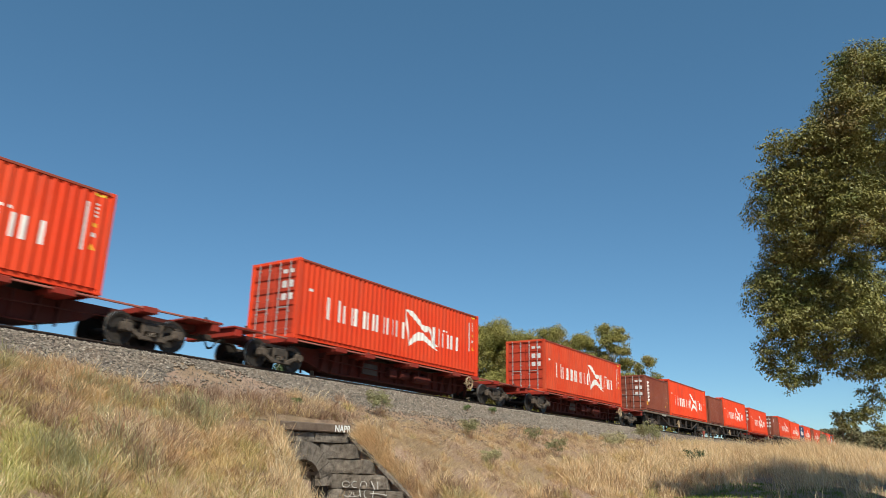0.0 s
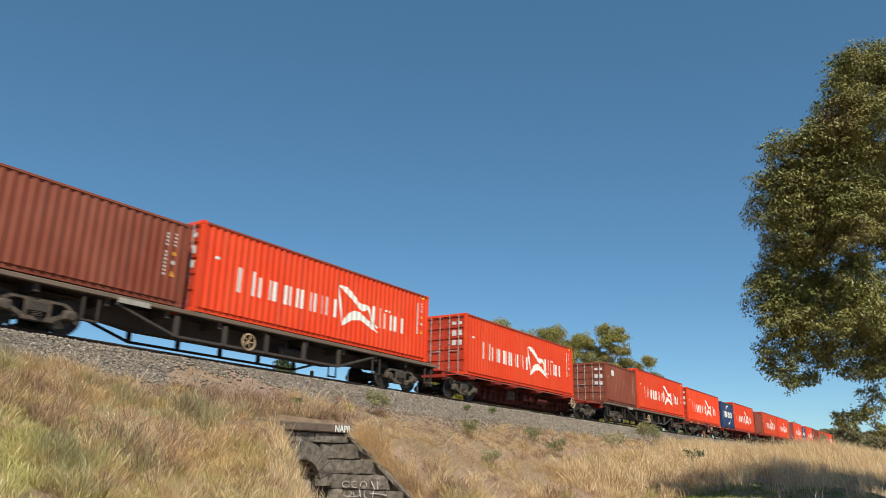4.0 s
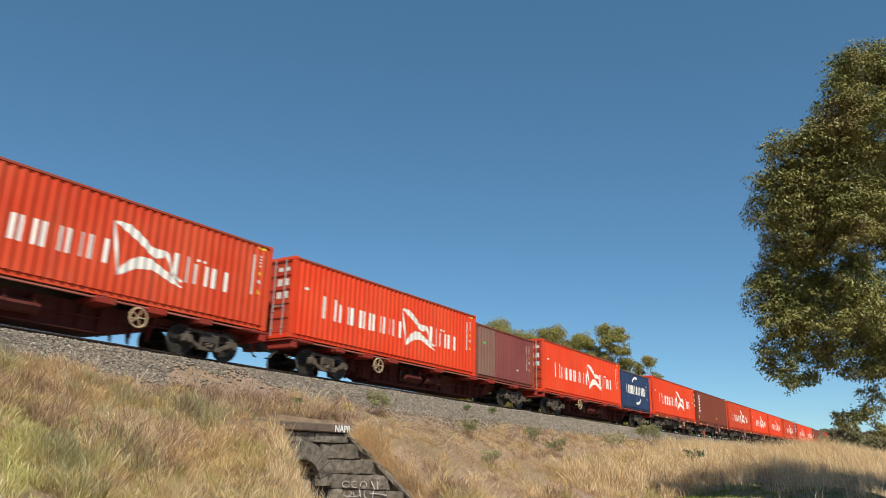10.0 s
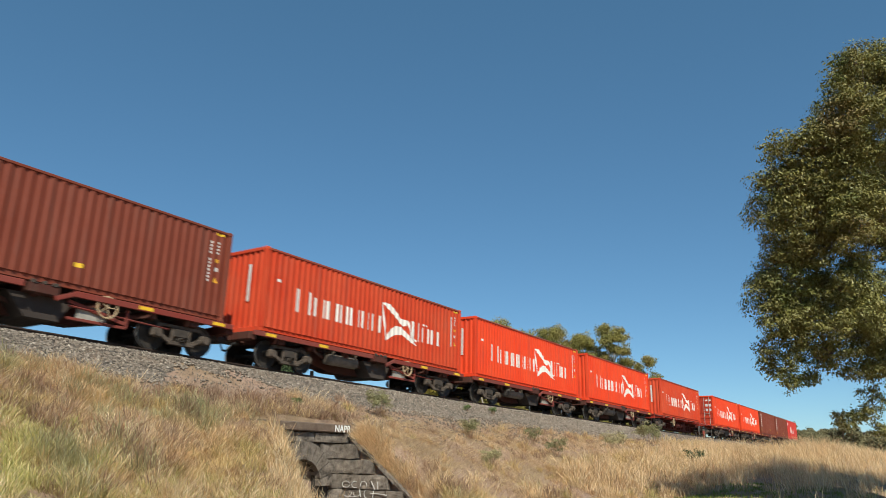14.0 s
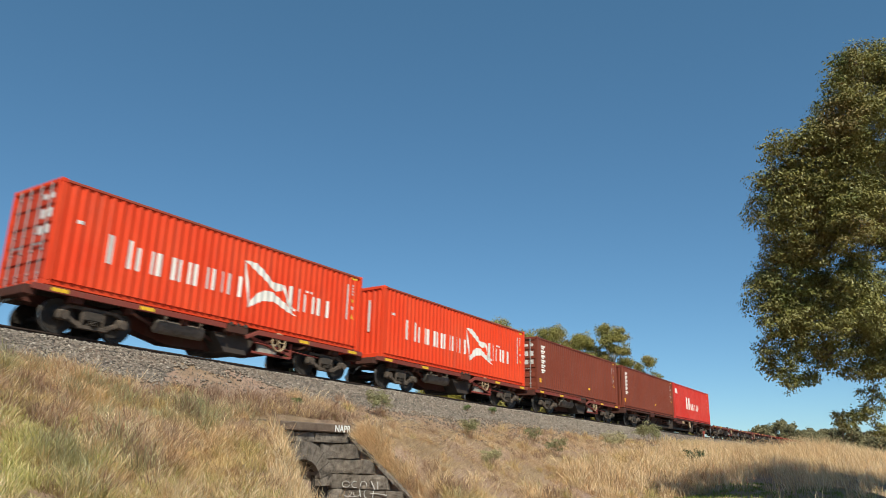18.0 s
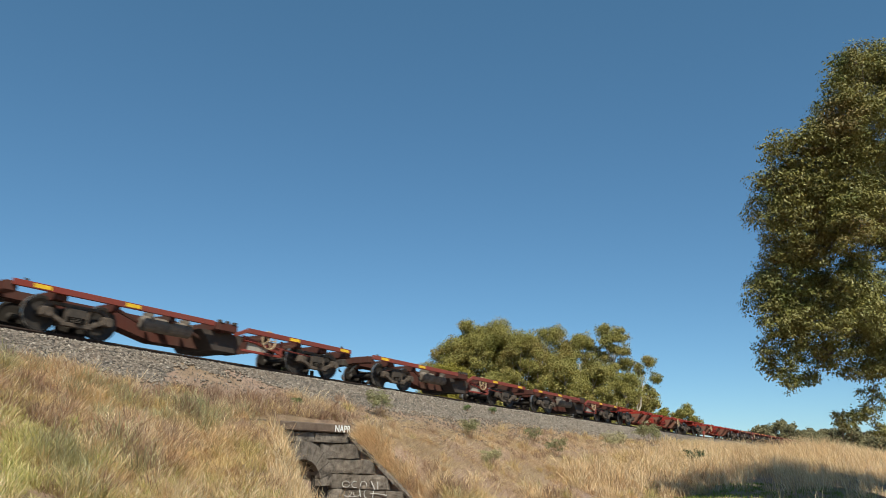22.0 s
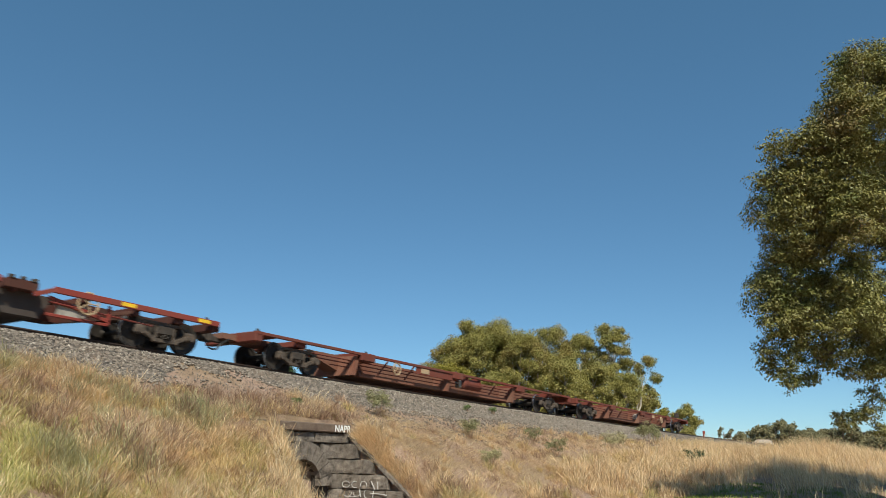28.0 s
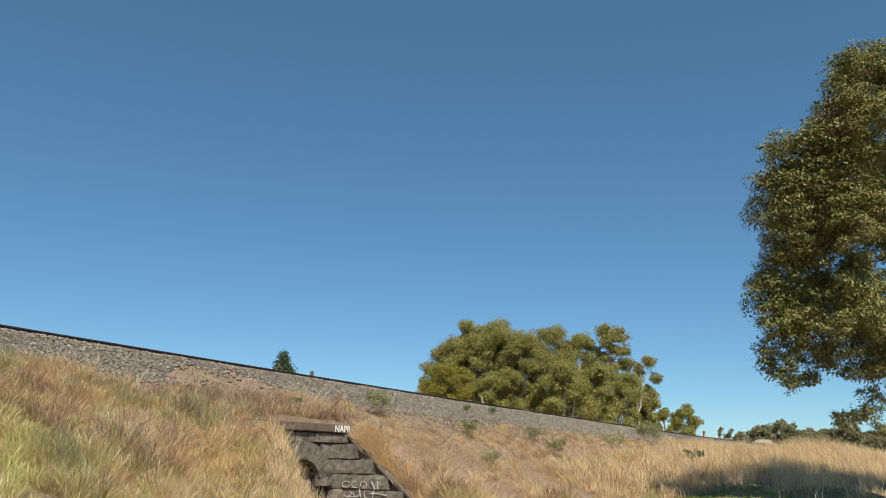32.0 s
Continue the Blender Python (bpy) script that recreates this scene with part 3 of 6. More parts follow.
def wagon_short(L=13.6):
    """A short skeletal wagon with side sills and yellow markers."""
    w = thing("container_wagon", "dull red short container wagon with yellow edge markers on the rails", "rail wagon", "wagons of the train")
    o = -L / 2
    X = lambda q: o + q
    for sy in (-1, 1):
        part("side_sill", Geo().box(X(0.50), X(6.62), *sorted((sy * 1.15, sy * 1.24)), 0.945, 1.105), FRAME_OXIDE, w)
        g = Geo().box(X(7.95), X(L - 0.42), *sorted((sy * 1.15, sy * 1.24)), 0.945, 1.105)
        g.beam((X(7.98), sy * 1.19, 1.03), (X(7.45), sy * 1.19, 0.80), 0.08, 0.12)
        part("side_sill", g, FRAME_OXIDE, w)
        for xa in (1.0, 3.56, 9.82, 12.38):
            part("edge_marker", Geo().box(X(xa), X(xa + 0.45), *sorted((sy * 1.236, sy * 1.246)), 0.975, 1.075, 0.002), YELLOW, w, "yellow reflective marker")
    outline = [(0.3, 0.80), (0.3, 1.0), (L - 0.3, 1.0), (L - 0.3, 0.80), (L - 3.3, 0.74), (L - 5.0, 0.36), (5.2, 0.30), (3.2, 0.74)]
    part("centre_sill", Geo().prism([(X(a), b) for a, b in outline], -0.26, 0.26), SILL_GRIME_SHADE, w)
    for xa in (0.5, 1.8, 3.4, 5.2, 7.0, 8.9, 10.4, L - 1.8, L - 0.5):
        big = 0.16 if xa in (0.5, L - 0.5, 1.8, L - 1.8) else 0.07
        part("cross_member", Geo().box(X(xa) - big, X(xa) + big, -1.15, 1.15, 0.80, 1.05, 0.015), SILL_GRIME_SHADE, w)
    for sy in (-1, 1):
        for xa, xb in ((3.4, 5.2), (5.2, 7.0), (8.9, 7.0), (10.4, 8.9)):
            part("brace", Geo().beam((X(xa), sy * 1.0, 0.90), (X(xb), sy * 0.45, 0.55), 0.06, 0.10), SILL_GRIME_SHADE, w)
    tank(w, X(4.4), X(6.0), -0.80, 0.70, 0.22, TANK)
    g = Geo().box(X(6.75), X(7.55), -1.20, 1.20, 0.86, 1.11, 0.02)
    part("centre_bolster", g, SILL_GRIME_SHADE, w)
    for xa in (6.85, 7.15, 7.45):
        for sy in (-1, 1):
            part("stake", Geo().box(X(xa) - 0.06, X(xa) + 0.06, sy * 1.16 - 0.05, sy * 1.16 + 0.05, 1.10, 1.19, 0.012), CAST, w)
    part("belly_plate", Geo().prism([(X(6.4), 0.86), (X(6.9), 0.28), (X(7.8), 0.28), (X(8.1), 0.86)], -0.9, 0.9), FRAME_DARK, w)
    for xa in (6.9, 7.4, 0.85, L - 0.85):
        twistlock(w, X(xa))
    part("equipment_panel", Geo().box(X(8.2), X(9.0), -1.02, -0.92, 0.42, 0.78), PANELGREY, w, "off-white data panel")
    part("panel_frame", Geo().beam((X(7.9), -1.05, 0.84), (X(9.6), -1.05, 0.50), 0.06, 0.10).beam((X(7.9), -1.05, 0.40), (X(9.6), -1.05, 0.40), 0.06, 0.08).beam((X(9.6), -1.05, 0.40), (X(9.6), -1.05, 0.92), 0.06, 0.08), FRAME_OXIDE, w)
    part("brake_rod", Geo().tube([(X(7.9), -1.08, 0.72), (X(11.0), -1.0, 0.62)], 0.03), FRAME_OXIDE, w)
    handwheel(w, X(8.9), -1.20, 0.84, 0.29)
    for xa in (2.35, 11.45):
        bogie(w, X(xa))
    couplers(w, L)
    return w


def wagon_truss(L=20.3):
    """An old flat wagon with a trussed underframe."""
    w = thing("container_wagon", "grimy brown-black container flat wagon with a trussed underframe", "rail wagon", "wagons of the train")
    o = -L / 2
    X = lambda q: o + q
    for sy in (-1, 1):
        y = sy * 1.15
        part("side_sill", Geo().box(X(0.3), X(L - 0.3), *sorted((sy * 1.06, sy * 1.24)), 1.12, 1.245, 0.012), SILL_DUST, w, "dusty edge of the deck")
        g = Geo()
        g.beam((X(4.6), y, 1.02), (X(6.6), y, 0.42), 0.07, 0.08)
        g.beam((X(6.6), y, 0.42), (X(L - 6.6), y, 0.42), 0.07, 0.08)
        g.beam((X(L - 6.6), y, 0.42), (X(L - 4.6), y, 1.02), 0.07, 0.08)
        part("truss_rod", g, FRAME_DARK, w)
        for xa in (6.6, 8.4, 10.15, 11.9, L - 6.6):
            part("queen_post", Geo().box(X(xa) - 0.07, X(xa) + 0.07, *sorted((y - 0.05, y + 0.05)), 0.40, 1.02), FRAME_DARK, w)
        for xa in (0.9, 3.9, L - 4.4, L - 0.9):
            part("step", Geo().box(X(xa) - 0.24, X(xa) - 0.20, y - 0.03, y + 0.03, 0.40, 1.02).box(X(xa) + 0.20, X(xa) + 0.24, y - 0.03, y + 0.03, 0.40, 1.02).box(X(xa) - 0.24, X(xa) + 0.24, y - 0.06, y + 0.06, 0.38, 0.43), FRAME_DARK, w)
    part("centre_sill", Geo().prism([(X(0.3), 0.80), (X(0.3), 1.15), (X(L - 0.3), 1.15), (X(L - 0.3), 0.80), (X(L - 4.5), 0.74), (X(L - 6), 0.55), (X(6), 0.55), (X(4.5), 0.74)], -0.25, 0.25), FRAME_DARK, w)
    for k in range(11):
        xa = 0.5 + k * (L - 1.0) / 10
        part("cross_member", Geo().box(X(xa) - 0.07, X(xa) + 0.07, -1.12, 1.12, 0.90, 1.20), FRAME_DARK, w)
    part("deck_panel", Geo().box(X(0.4), X(4.4), -1.10, 1.10, 1.19, 1.24).box(X(L - 4.4), X(L - 0.4), -1.10, 1.10, 1.19, 1.24), FRAME_DARK, w)
    for xa in (0.75, 6.5, 7.5, L - 0.75):
        twistlock(w, X(xa), CAST, HIGH_STEP)
    part("equipment_panel", Geo().box(X(4.6), X(5.6), -1.255, -1.235, 1.04, 1.19), PANELGREY, w)
    tank(w, X(11.2), X(12.4), -0.6, 0.66, 0.20, FRAME_DARK)
    handwheel(w, X(9.35), -1.20, 0.66, 0.26)
    for xa in (2.6, L - 2.6):
        bogie(w, X(xa))
    couplers(w, L)
    return w


def wagon_long(L=26.0, tail=False, turned=False, darkened=False):
    """A very long rust-brown container wagon with deep side webs and four bolsters."""
    w = thing("container_wagon", "rust-brown extra-long container wagon with heavy bolsters on the rails", "rail wagon", "wagons of the train")
    o = -L / 2
    # The darker pair of paints stands in for shade under this wagon's load.
    side, web = (SILL_GRIME_SHADE, FRAME_DARK) if darkened else (FRAME_BROWN, WEB_BROWN)
    X = (lambda q: o + L - q) if turned else (lambda q: o + q)
    B = lambda a, b: sorted((X(a), X(b)))
    outline = [(0.35, 0.82), (0.35, 1.0), (L - 0.35, 1.0), (L - 0.35, 0.82), (L - 4.7, 0.74), (L - 6.3, 0.27), (6.5, 0.27), (4.8, 0.74)]
    part("centre_web", Geo().prism([(X(a), b) for a, b in outline], -0.34, 0.34), web, w, "deep centre web with shade painted in" if darkened else "deep dusty brown centre web")
    for sy in (-1, 1):
        part("edge_rail", Geo().box(*B(0.95, L - 0.4), *sorted((sy * 1.13, sy * 1.25)), 0.985, 1.085), side, w)
        part("lower_ledge", Geo().box(*B(6.7, L - 6.4), *sorted((sy * 0.34, sy * 0.82)), 0.25, 0.40), web, w, "" if darkened else "dusty lower ledge")
        part("brake_pipe", Geo().tube([(X(3.0), sy * 0.90, 0.78), (X(L - 3.0), sy * 0.90, 0.80)], 0.028), side, w)
        part("brake_pipe", Geo().tube([(X(3.0), sy * 0.86, 0.66), (X(L - 3.0), sy * 0.86, 0.66)], 0.024), side, w)
        part("brake_pipe", Geo().tube([(X(5.0), sy * 0.80, 0.52), (X(L - 5.0), sy * 0.80, 0.52)], 0.02), side, w)
        for xa in (8.2, 10.0, 17.0, 18.6):
            part("pipe_hanger", Geo().beam((X(xa), sy * 1.05, 1.0), (X(xa) - 0.35, sy * 0.82, 0.42), 0.05, 0.07), side, w)
        part("upper_panel", Geo().box(*B(10.0, 12.8), *sorted((sy * 1.14, sy * 1.21)), 0.70, 1.0), side, w)
    for xa in (6.7, 13.15, L - 6.6):
        g = Geo().box(X(xa) - 0.42, X(xa) + 0.42, -1.28, 1.28, 0.80, 1.10, 0.02)
        part("bolster", g, side, w)
        g = Geo().prism([(X(xa) - 0.62, 0.95), (X(xa) - 0.35, 0.95), (X(xa) - 0.55, 0.22), (X(xa) - 0.75, 0.22)], -1.12, 1.12)
        part("bolster_web", g, web, w, "" if darkened else "sloping dusty bolster web")
        twistlock(w, X(xa))
    for xa in (3.15, L - 2.9):
        part("cross_member", Geo().box(X(xa) - 0.25, X(xa) + 0.25, -1.15, 1.15, 0.84, 1.04, 0.02), side, w)
    for xa in (1.1, L - 0.5):
        part("headstock", Geo().box(X(xa) - 0.16, X(xa) + 0.16, -1.24, 1.24, 0.76, 1.08, 0.02), side, w)
        part("end_deck", Geo().box(*B(min(xa, L - 1.6), min(xa, L - 1.6) + 1.1), -1.20, 1.20, 1.03, 1.08), side, w)
        twistlock(w, X(xa))
    part("equipment_panel", Geo().box(*B(10.3, 10.9), -1.225, -1.21, 0.76, 0.96), WHEELPAINT, w, "tan data plate")
    tank(w, *B(13.95, 15.4), 0.95 if turned else -0.95, 0.70, 0.24, side)
    part("brake_valve", Geo().box(*B(13.72, 13.9), -1.0, -0.7, 0.5, 0.85, 0.05), PANELGREY, w)
    handwheel(w, X(8.6), -1.22, 0.74, 0.24)
    for xa in (3.15, L - 2.9):
        bogie(w, X(xa))
    couplers(w, L)
    if tail:
        g = Geo().cyl((X(1.3), -0.4, 1.06), (X(1.3), -0.4, 1.30), 0.03, 8).box(*B(1.41, 1.19), -0.56, -0.24, 1.28, 1.72, 0.03)
        part("tail_marker", g, CAST, w, "grey end-of-train marker on a post")
    return w


RED_LABEL = "bright orange-red ribbed steel shipping container with a white emblem"
MAROON_LABEL = "maroon-brown ribbed steel shipping container, plain, on a wagon"
STACK_LABEL = "brown ribbed steel shipping container with a white upright mark"
BLUE_LABEL = "navy blue ribbed steel shipping container with white bars"

# leading end of each wagon at the clip's start, metres behind the reference point on the track
WAGON_PLAN = [("spine_b", -33.25, 19.5), ("spine", -13.78, 19.6), ("spine", 5.85, 19.4), ("truss", 25.27, 20.3), ("truss", 45.42, 20.3),
              ("spine", 65.52, 19.4), ("truss", 84.87, 20.0), ("short", 105.04, 13.6), ("spine", 118.75, 19.4), ("spine", 137.87, 19.3),
              ("spine_b", 157.68, 19.2), ("spine_b", 176.89, 19.5), ("short", 196.36, 13.6), ("short", 209.87, 13.6), ("short", 223.42, 13.6),
              ("short", 236.97, 13.6), ("short", 250.55, 13.6), ("spine_b", 264.04, 19.6), ("short", 283.76, 13.6), ("short", 297.35, 13.7),
              ("short", 311.11, 13.7), ("long_turned", 324.92, 26.0), ("short", 350.92, 13.4), ("short", 364.73, 13.6), ("short", 378.5, 13.6),
              ("spine_empty", 391.7, 19.8), ("spine_empty_b", 411.6, 20.2), ("short", 432.25, 13.6), ("short", 445.93, 13.6), ("long", 459.6, 25.8),
              ("tail", 485.55, 25.9)]
# leading end, kind, doors lead
LOAD_PLAN = [(-30.25, "red", 1), (-10.88, "red", 1), (8.55, "red_dull", 1), (26.06, "stack20", 1), (32.48, "red", 1), (46.05, "maroon20", 0),
             (52.5, "red", 1), (67.82, "red", 1), (85.5, "patch20", 1), (91.95, "red", 1), (105.7, "red", 1), (119.12, "blue20", 1),
             (125.3, "red", 0), (138.42, "tag20", 1), (144.65, "red_dull", 0), (157.9, "red", 1), (170.15, "tag20", 0), (177.38, "red", 1),
             (189.9, "blue20", 0), (197, "red", 0), (210.48, "stack", 1), (224.15, "red_dull", 0), (237.65, "red", 0), (251.3, "red", 0),
             (266.52, "red_dull", 0), (284.56, "red", 1), (298.15, "red", 0), (311.86, "stack_b", 1), (325.32, "stack_b", 0), (337.92, "flag", 0)]
KINDS = {"red": (12.192, 2.896, RED, "bird", RED_LABEL), "red_dull": (12.192, 2.896, RED_DULL, "bird", "sun-faded red ribbed steel shipping container with a white emblem"),
         "stack20": (6.058, 2.591, BROWN, "stack", STACK_LABEL), "maroon20": (6.058, 2.591, BROWN, "none", MAROON_LABEL),
         "patch20": (6.058, 2.591, BROWN, "patch", "weathered maroon steel shipping container with a small square label"),
         "tag20": (6.058, 2.591, BROWN, "tag", "dull maroon shipping container with a green tag, on a wagon"),
         "blue20": (6.058, 2.591, BLUE, "arc", BLUE_LABEL), "stack": (12.192, 2.896, OXIDE, "stack", STACK_LABEL),
         "stack_b": (12.192, 2.896, OXIDE, "stack", STACK_LABEL), "flag": (12.192, 2.896, KRED, "flag", "crimson ribbed steel shipping container with a white flag emblem")}
HIGH_STEP, HIGH = 0.15, []     # the trussed wagons' floor stands higher
TRAIN = []          # (thing, place of its middle at 0 s, lift, half length)


def build_train():
    first = {}
    for kind, lead, L in WAGON_PLAN:
        key = (kind, L)
        mid = lead + L / 2
        if key in first:
            w = copy_thing(first[key], track_pose(mid))
        else:
            w = {"spine": wagon_spine, "spine_b": lambda q: wagon_spine(q, True, True), "spine_empty": lambda q: wagon_spine(q, False), "spine_empty_b": lambda q: wagon_spine(q, False, True), "short": wagon_short, "truss": wagon_truss,
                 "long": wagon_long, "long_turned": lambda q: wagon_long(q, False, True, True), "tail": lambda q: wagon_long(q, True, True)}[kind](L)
            first[key] = w
        TRAIN.append((w, mid, 0.0, L * 0.36))
        if kind == "truss":
            HIGH.append((lead, lead + L))
    for lead, kind, doors in LOAD_PLAN:
        L, h, col, livery, label = KINDS[kind]
        key = (kind, doors)
        mid = lead + L / 2
        if key in first:
            c = copy_thing(first[key], track_pose(mid))
        else:
            c = first[key] = container(L, h, col, bool(doors), livery, label)
        high = any(a < mid < b for a, b in HIGH)
        TRAIN.append((c, mid, DECK + (HIGH_STEP if high else 0.0), L * 0.4))


def motions():
    for ob, mid, lift, half in TRAIN:
        rows = [(float(t), track_pose(mid - SPEED * t, half, lift)) for t in range(33)]
        walk(ob, rows)
        # the wheels roll while their wagon passes
        t0 = max(0.0, (mid - 55) / SPEED)
        t1 = min(32.0, (mid + 45) / SPEED)
        if lift == 0.0 and t1 > t0:
            n = int((t1 - t0) * FPS)
            for bo in ob.children:
                for ws in bo.children:
                    if not ws.name.startswith("wheelset"):
                        continue
                    x, y, z = ws.location
                    spin = []
                    for k in range(n + 1):
                        t = t0 + k / FPS
                        spin.append((t, pose(x, y, z, 0, -math.degrees(SPEED * (t - t0) / WHEEL_R) % 360, 0)))
                    if t0 > 0:
                        spin.insert(0, (0.0, spin[0][1]))
                    if t1 < 32:
                        spin.append((32.0, spin[-1][1]))
                    walk(ws, spin)


# ---- landscape ----
N_HEAD = 0.575                                   # the heading by which the land is squared to the track
NX, NY = math.cos(N_HEAD), -math.sin(N_HEAD)


def vnoise(x, y, seed=0):
    """Smooth value noise on a unit lattice."""
    x, y = np.asarray(x, float), np.asarray(y, float)
    xi, yi = np.floor(x), np.floor(y)
    u, v = x - xi, y - yi
    u, v = u * u * (3 - 2 * u), v * v * (3 - 2 * v)

    def h(a, b):
        k = np.sin(a * 127.1 + b * 311.7 + seed * 74.7) * 43758.5453
        return k - np.floor(k)

    return (h(xi, yi) * (1 - u) + h(xi + 1, yi) * u) * (1 - v) + (h(xi, yi + 1) * (1 - u) + h(xi + 1, yi + 1) * u) * v


def smooth(a, b, x):
    t = np.clip((x - a) / (b - a), 0, 1)
    return t * t * (3 - 2 * t)


def land_xy(s, d):
    ss = np.clip(s, -690, 890)
    ex = s - ss
    x = np.interp(ss, S_GRID, T_X) + NX * d + ex * math.sin(N_HEAD)
    y = np.interp(ss, S_GRID, T_Y) + NY * d + ex * math.cos(N_HEAD)
    return x, y


def land_sd(x, y):
    s = x * math.sin(N_HEAD) + (y - 35.378) * math.cos(N_HEAD)
    for _ in range(3):
        px, py = land_xy(s, 0.0)
        s = s + (x - px) * math.sin(N_HEAD) + (y - py) * math.cos(N_HEAD)
    px, py = land_xy(s, 0.0)
    return s, (x - px) * NX + (y - py) * NY


WALL_S, WALL_D = -13.53, 6.0


def land_z(s, d, fine=True):
    """Height of the ground s metres along the track and d metres to its near side."""
    s, d = np.broadcast_arrays(np.asarray(s, float), np.asarray(d, float))
    rail = np.interp(s, S_GRID, T_Z)
    drop = np.interp(d, [-12, -8, -3.6, -2.0, -1.4, 1.4, 2.0, 3.7, 6.0, 8.0, 10.0, 13.0], [4.0, 3.0, 1.1, 0.36, 0.235, 0.235, 0.36, 1.2, 2.1, 2.95, 3.55, 3.9])
    nat = 0.05 + 1.95 * smooth(-22, 30, s) + 0.008 * np.clip(s - 30, 0, 500) + 0.006 * np.clip(-s - 40, 0, 400)
    drop = drop * (1 - 0.40 * smooth(-10, 18, s) * smooth(3.0, 8.0, np.abs(d)))
    w = smooth(8.0, 13.5, np.abs(d))
    z = (rail - drop) * (1 - w) + nat * w
    z = z + 0.55 * np.exp(-((s - 7.0) / 8.0) ** 2 - ((d - 14.5) / 5.0) ** 2)
    if fine:
        rough = smooth(3.2, 5.0, np.abs(d))
        z = z + rough * (0.35 * (vnoise(s / 4.0, d / 3.0, 1) - 0.5) + 0.16 * (vnoise(s / 1.1, d / 1.0, 2) - 0.5) + 0.05 * (vnoise(s / 0.35, d / 0.35, 3) - 0.5))
        z = z + (1 - rough) * 0.05 * (vnoise(s / 0.5, d / 0.4, 5) - 0.5)
    bank = 2.20 - 0.74 * (d - 6.0) + 0.70 * (s - WALL_S) + 0.12 * (vnoise(s / 0.6, d / 0.6, 6) - 0.5)
    z = np.where((s >= WALL_S) & (s < WALL_S + 4.5) & (d > 5.9) & (d < 15), np.minimum(z, np.maximum(bank, 0.25)), z)
    return np.where(in_ditch(s, d), np.minimum(z, ditch_z(s, d)), z)


def ditch_z(s, d):
    """Height of the ditch that leads from the culvert, with its banks."""
    left = -15.0 - (d - 6.0) * 1.04
    right = WALL_S - np.maximum(0, d - 8.5) * 0.95
    bank = np.maximum(np.maximum(0, left - s) * 1.9, np.where(d > 8.4, np.maximum(0, s - right) * 2.2, 0))
    return 0.15 + (d - 6.0) * 0.035 + bank


def in_ditch(s, d):
    return (s < WALL_S) & (d > WALL_D - 0.20) & (d < 15) & (s > -27)


def graded(lo, a, b, hi, step, grow):
    xs = list(np.arange(a, b + 1e-6, step))
    k = step
    while xs[-1] < hi:
        k *= grow
        xs.append(xs[-1] + k)
    k = step
    while xs[0] > lo:
        k *= grow
        xs.insert(0, xs[0] - k)
    return np.array(xs)


def sheet(name, ss, ds, lift, material, label, category):
    S, D = np.meshgrid(ss, ds, indexing="ij")
    X, Y = land_xy(S, D)
    Z = land_z(S, D) + lift(S, D)
    n, m = S.shape
    vs = np.stack([X, Y, Z], -1).reshape(-1, 3)
    i, j = np.meshgrid(np.arange(n - 1), np.arange(m - 1), indexing="ij")
    a = (i * m + j).ravel()
    fs = np.stack([a, a + 1, a + m + 1, a + m], -1)
    fs = fs[:, ::-1]
    me = bpy.data.meshes.new(name)
    me.from_pydata(vs.tolist(), [], fs.tolist())
    me.materials.append(material)
    me.polygons.foreach_set("use_smooth", [True] * len(me.polygons))
    me.update()
    return tagged(new(name, me), label, category, kind="structure")


def earth_material():
    m, n, l, b = shader("dry_earth_and_straw_litter", 0.95, 0, 0.1)
    big = noise_node(n, l, 0.45, 4, 0.6)
    mid = noise_node(n, l, 2.6, 6, 0.75)
    fine = noise_node(n, l, 26.0, 5, 0.75)
    dirt = ramp(n, l, mid, [(0.3, (0.26, 0.168, 0.122)), (0.52, (0.46, 0.318, 0.235)), (0.72, (0.58, 0.42, 0.325))])
    straw = ramp(n, l, fine, [(0.3, (0.25, 0.165, 0.098)), (0.72, (0.55, 0.405, 0.25))])
    c = mix(n, l, ramp(n, l, big, [(0.42, (0, 0, 0)), (0.6, (1, 1, 1))]), dirt, straw)
    grit = ramp(n, l, fine, [(0.58, (0, 0, 0)), (0.68, (1, 1, 1))])
    c = mix(n, l, grit, c, (0.13, 0.10, 0.08))
    l.new(c, b.inputs["Base Color"])
    bump(n, l, b, fine, 1.0, 0.08)
    return m


def ballast_material(name="crushed_grey_ballast"):
    m, n, l, b = shader(name, 0.9, 0, 0.2)
    tc = n.new("ShaderNodeTexCoord")
    v = n.new("ShaderNodeTexVoronoi")
    v.inputs["Scale"].default_value = 15.0
    l.new(tc.outputs["Object"], v.inputs["Vector"])
    sep = n.new("ShaderNodeSeparateColor")
    l.new(v.outputs["Color"], sep.inputs[0])
    # Bed colours kept low to paint in the shade between loose stones.
    c = ramp(n, l, sep.outputs[0], [(0.0, (0.06, 0.05, 0.041)), (0.5, (0.15, 0.125, 0.103)), (1.0, (0.25, 0.207, 0.168))])
    dust = noise_node(n, l, 0.8, 4, 0.6)
    c = mix(n, l, ramp(n, l, dust, [(0.5, (0, 0, 0)), (0.75, (0.6, 0.6, 0.6))]), c, (0.23, 0.16, 0.11))
    l.new(c, b.inputs["Base Color"])
    inv = n.new("ShaderNodeMath")
    inv.operation = "MULTIPLY"
    inv.inputs[1].default_value = -1.0
    l.new(v.outputs["Distance"], inv.inputs[0])
    bump(n, l, b, inv.outputs[0], 1.0, 0.06)
    return m


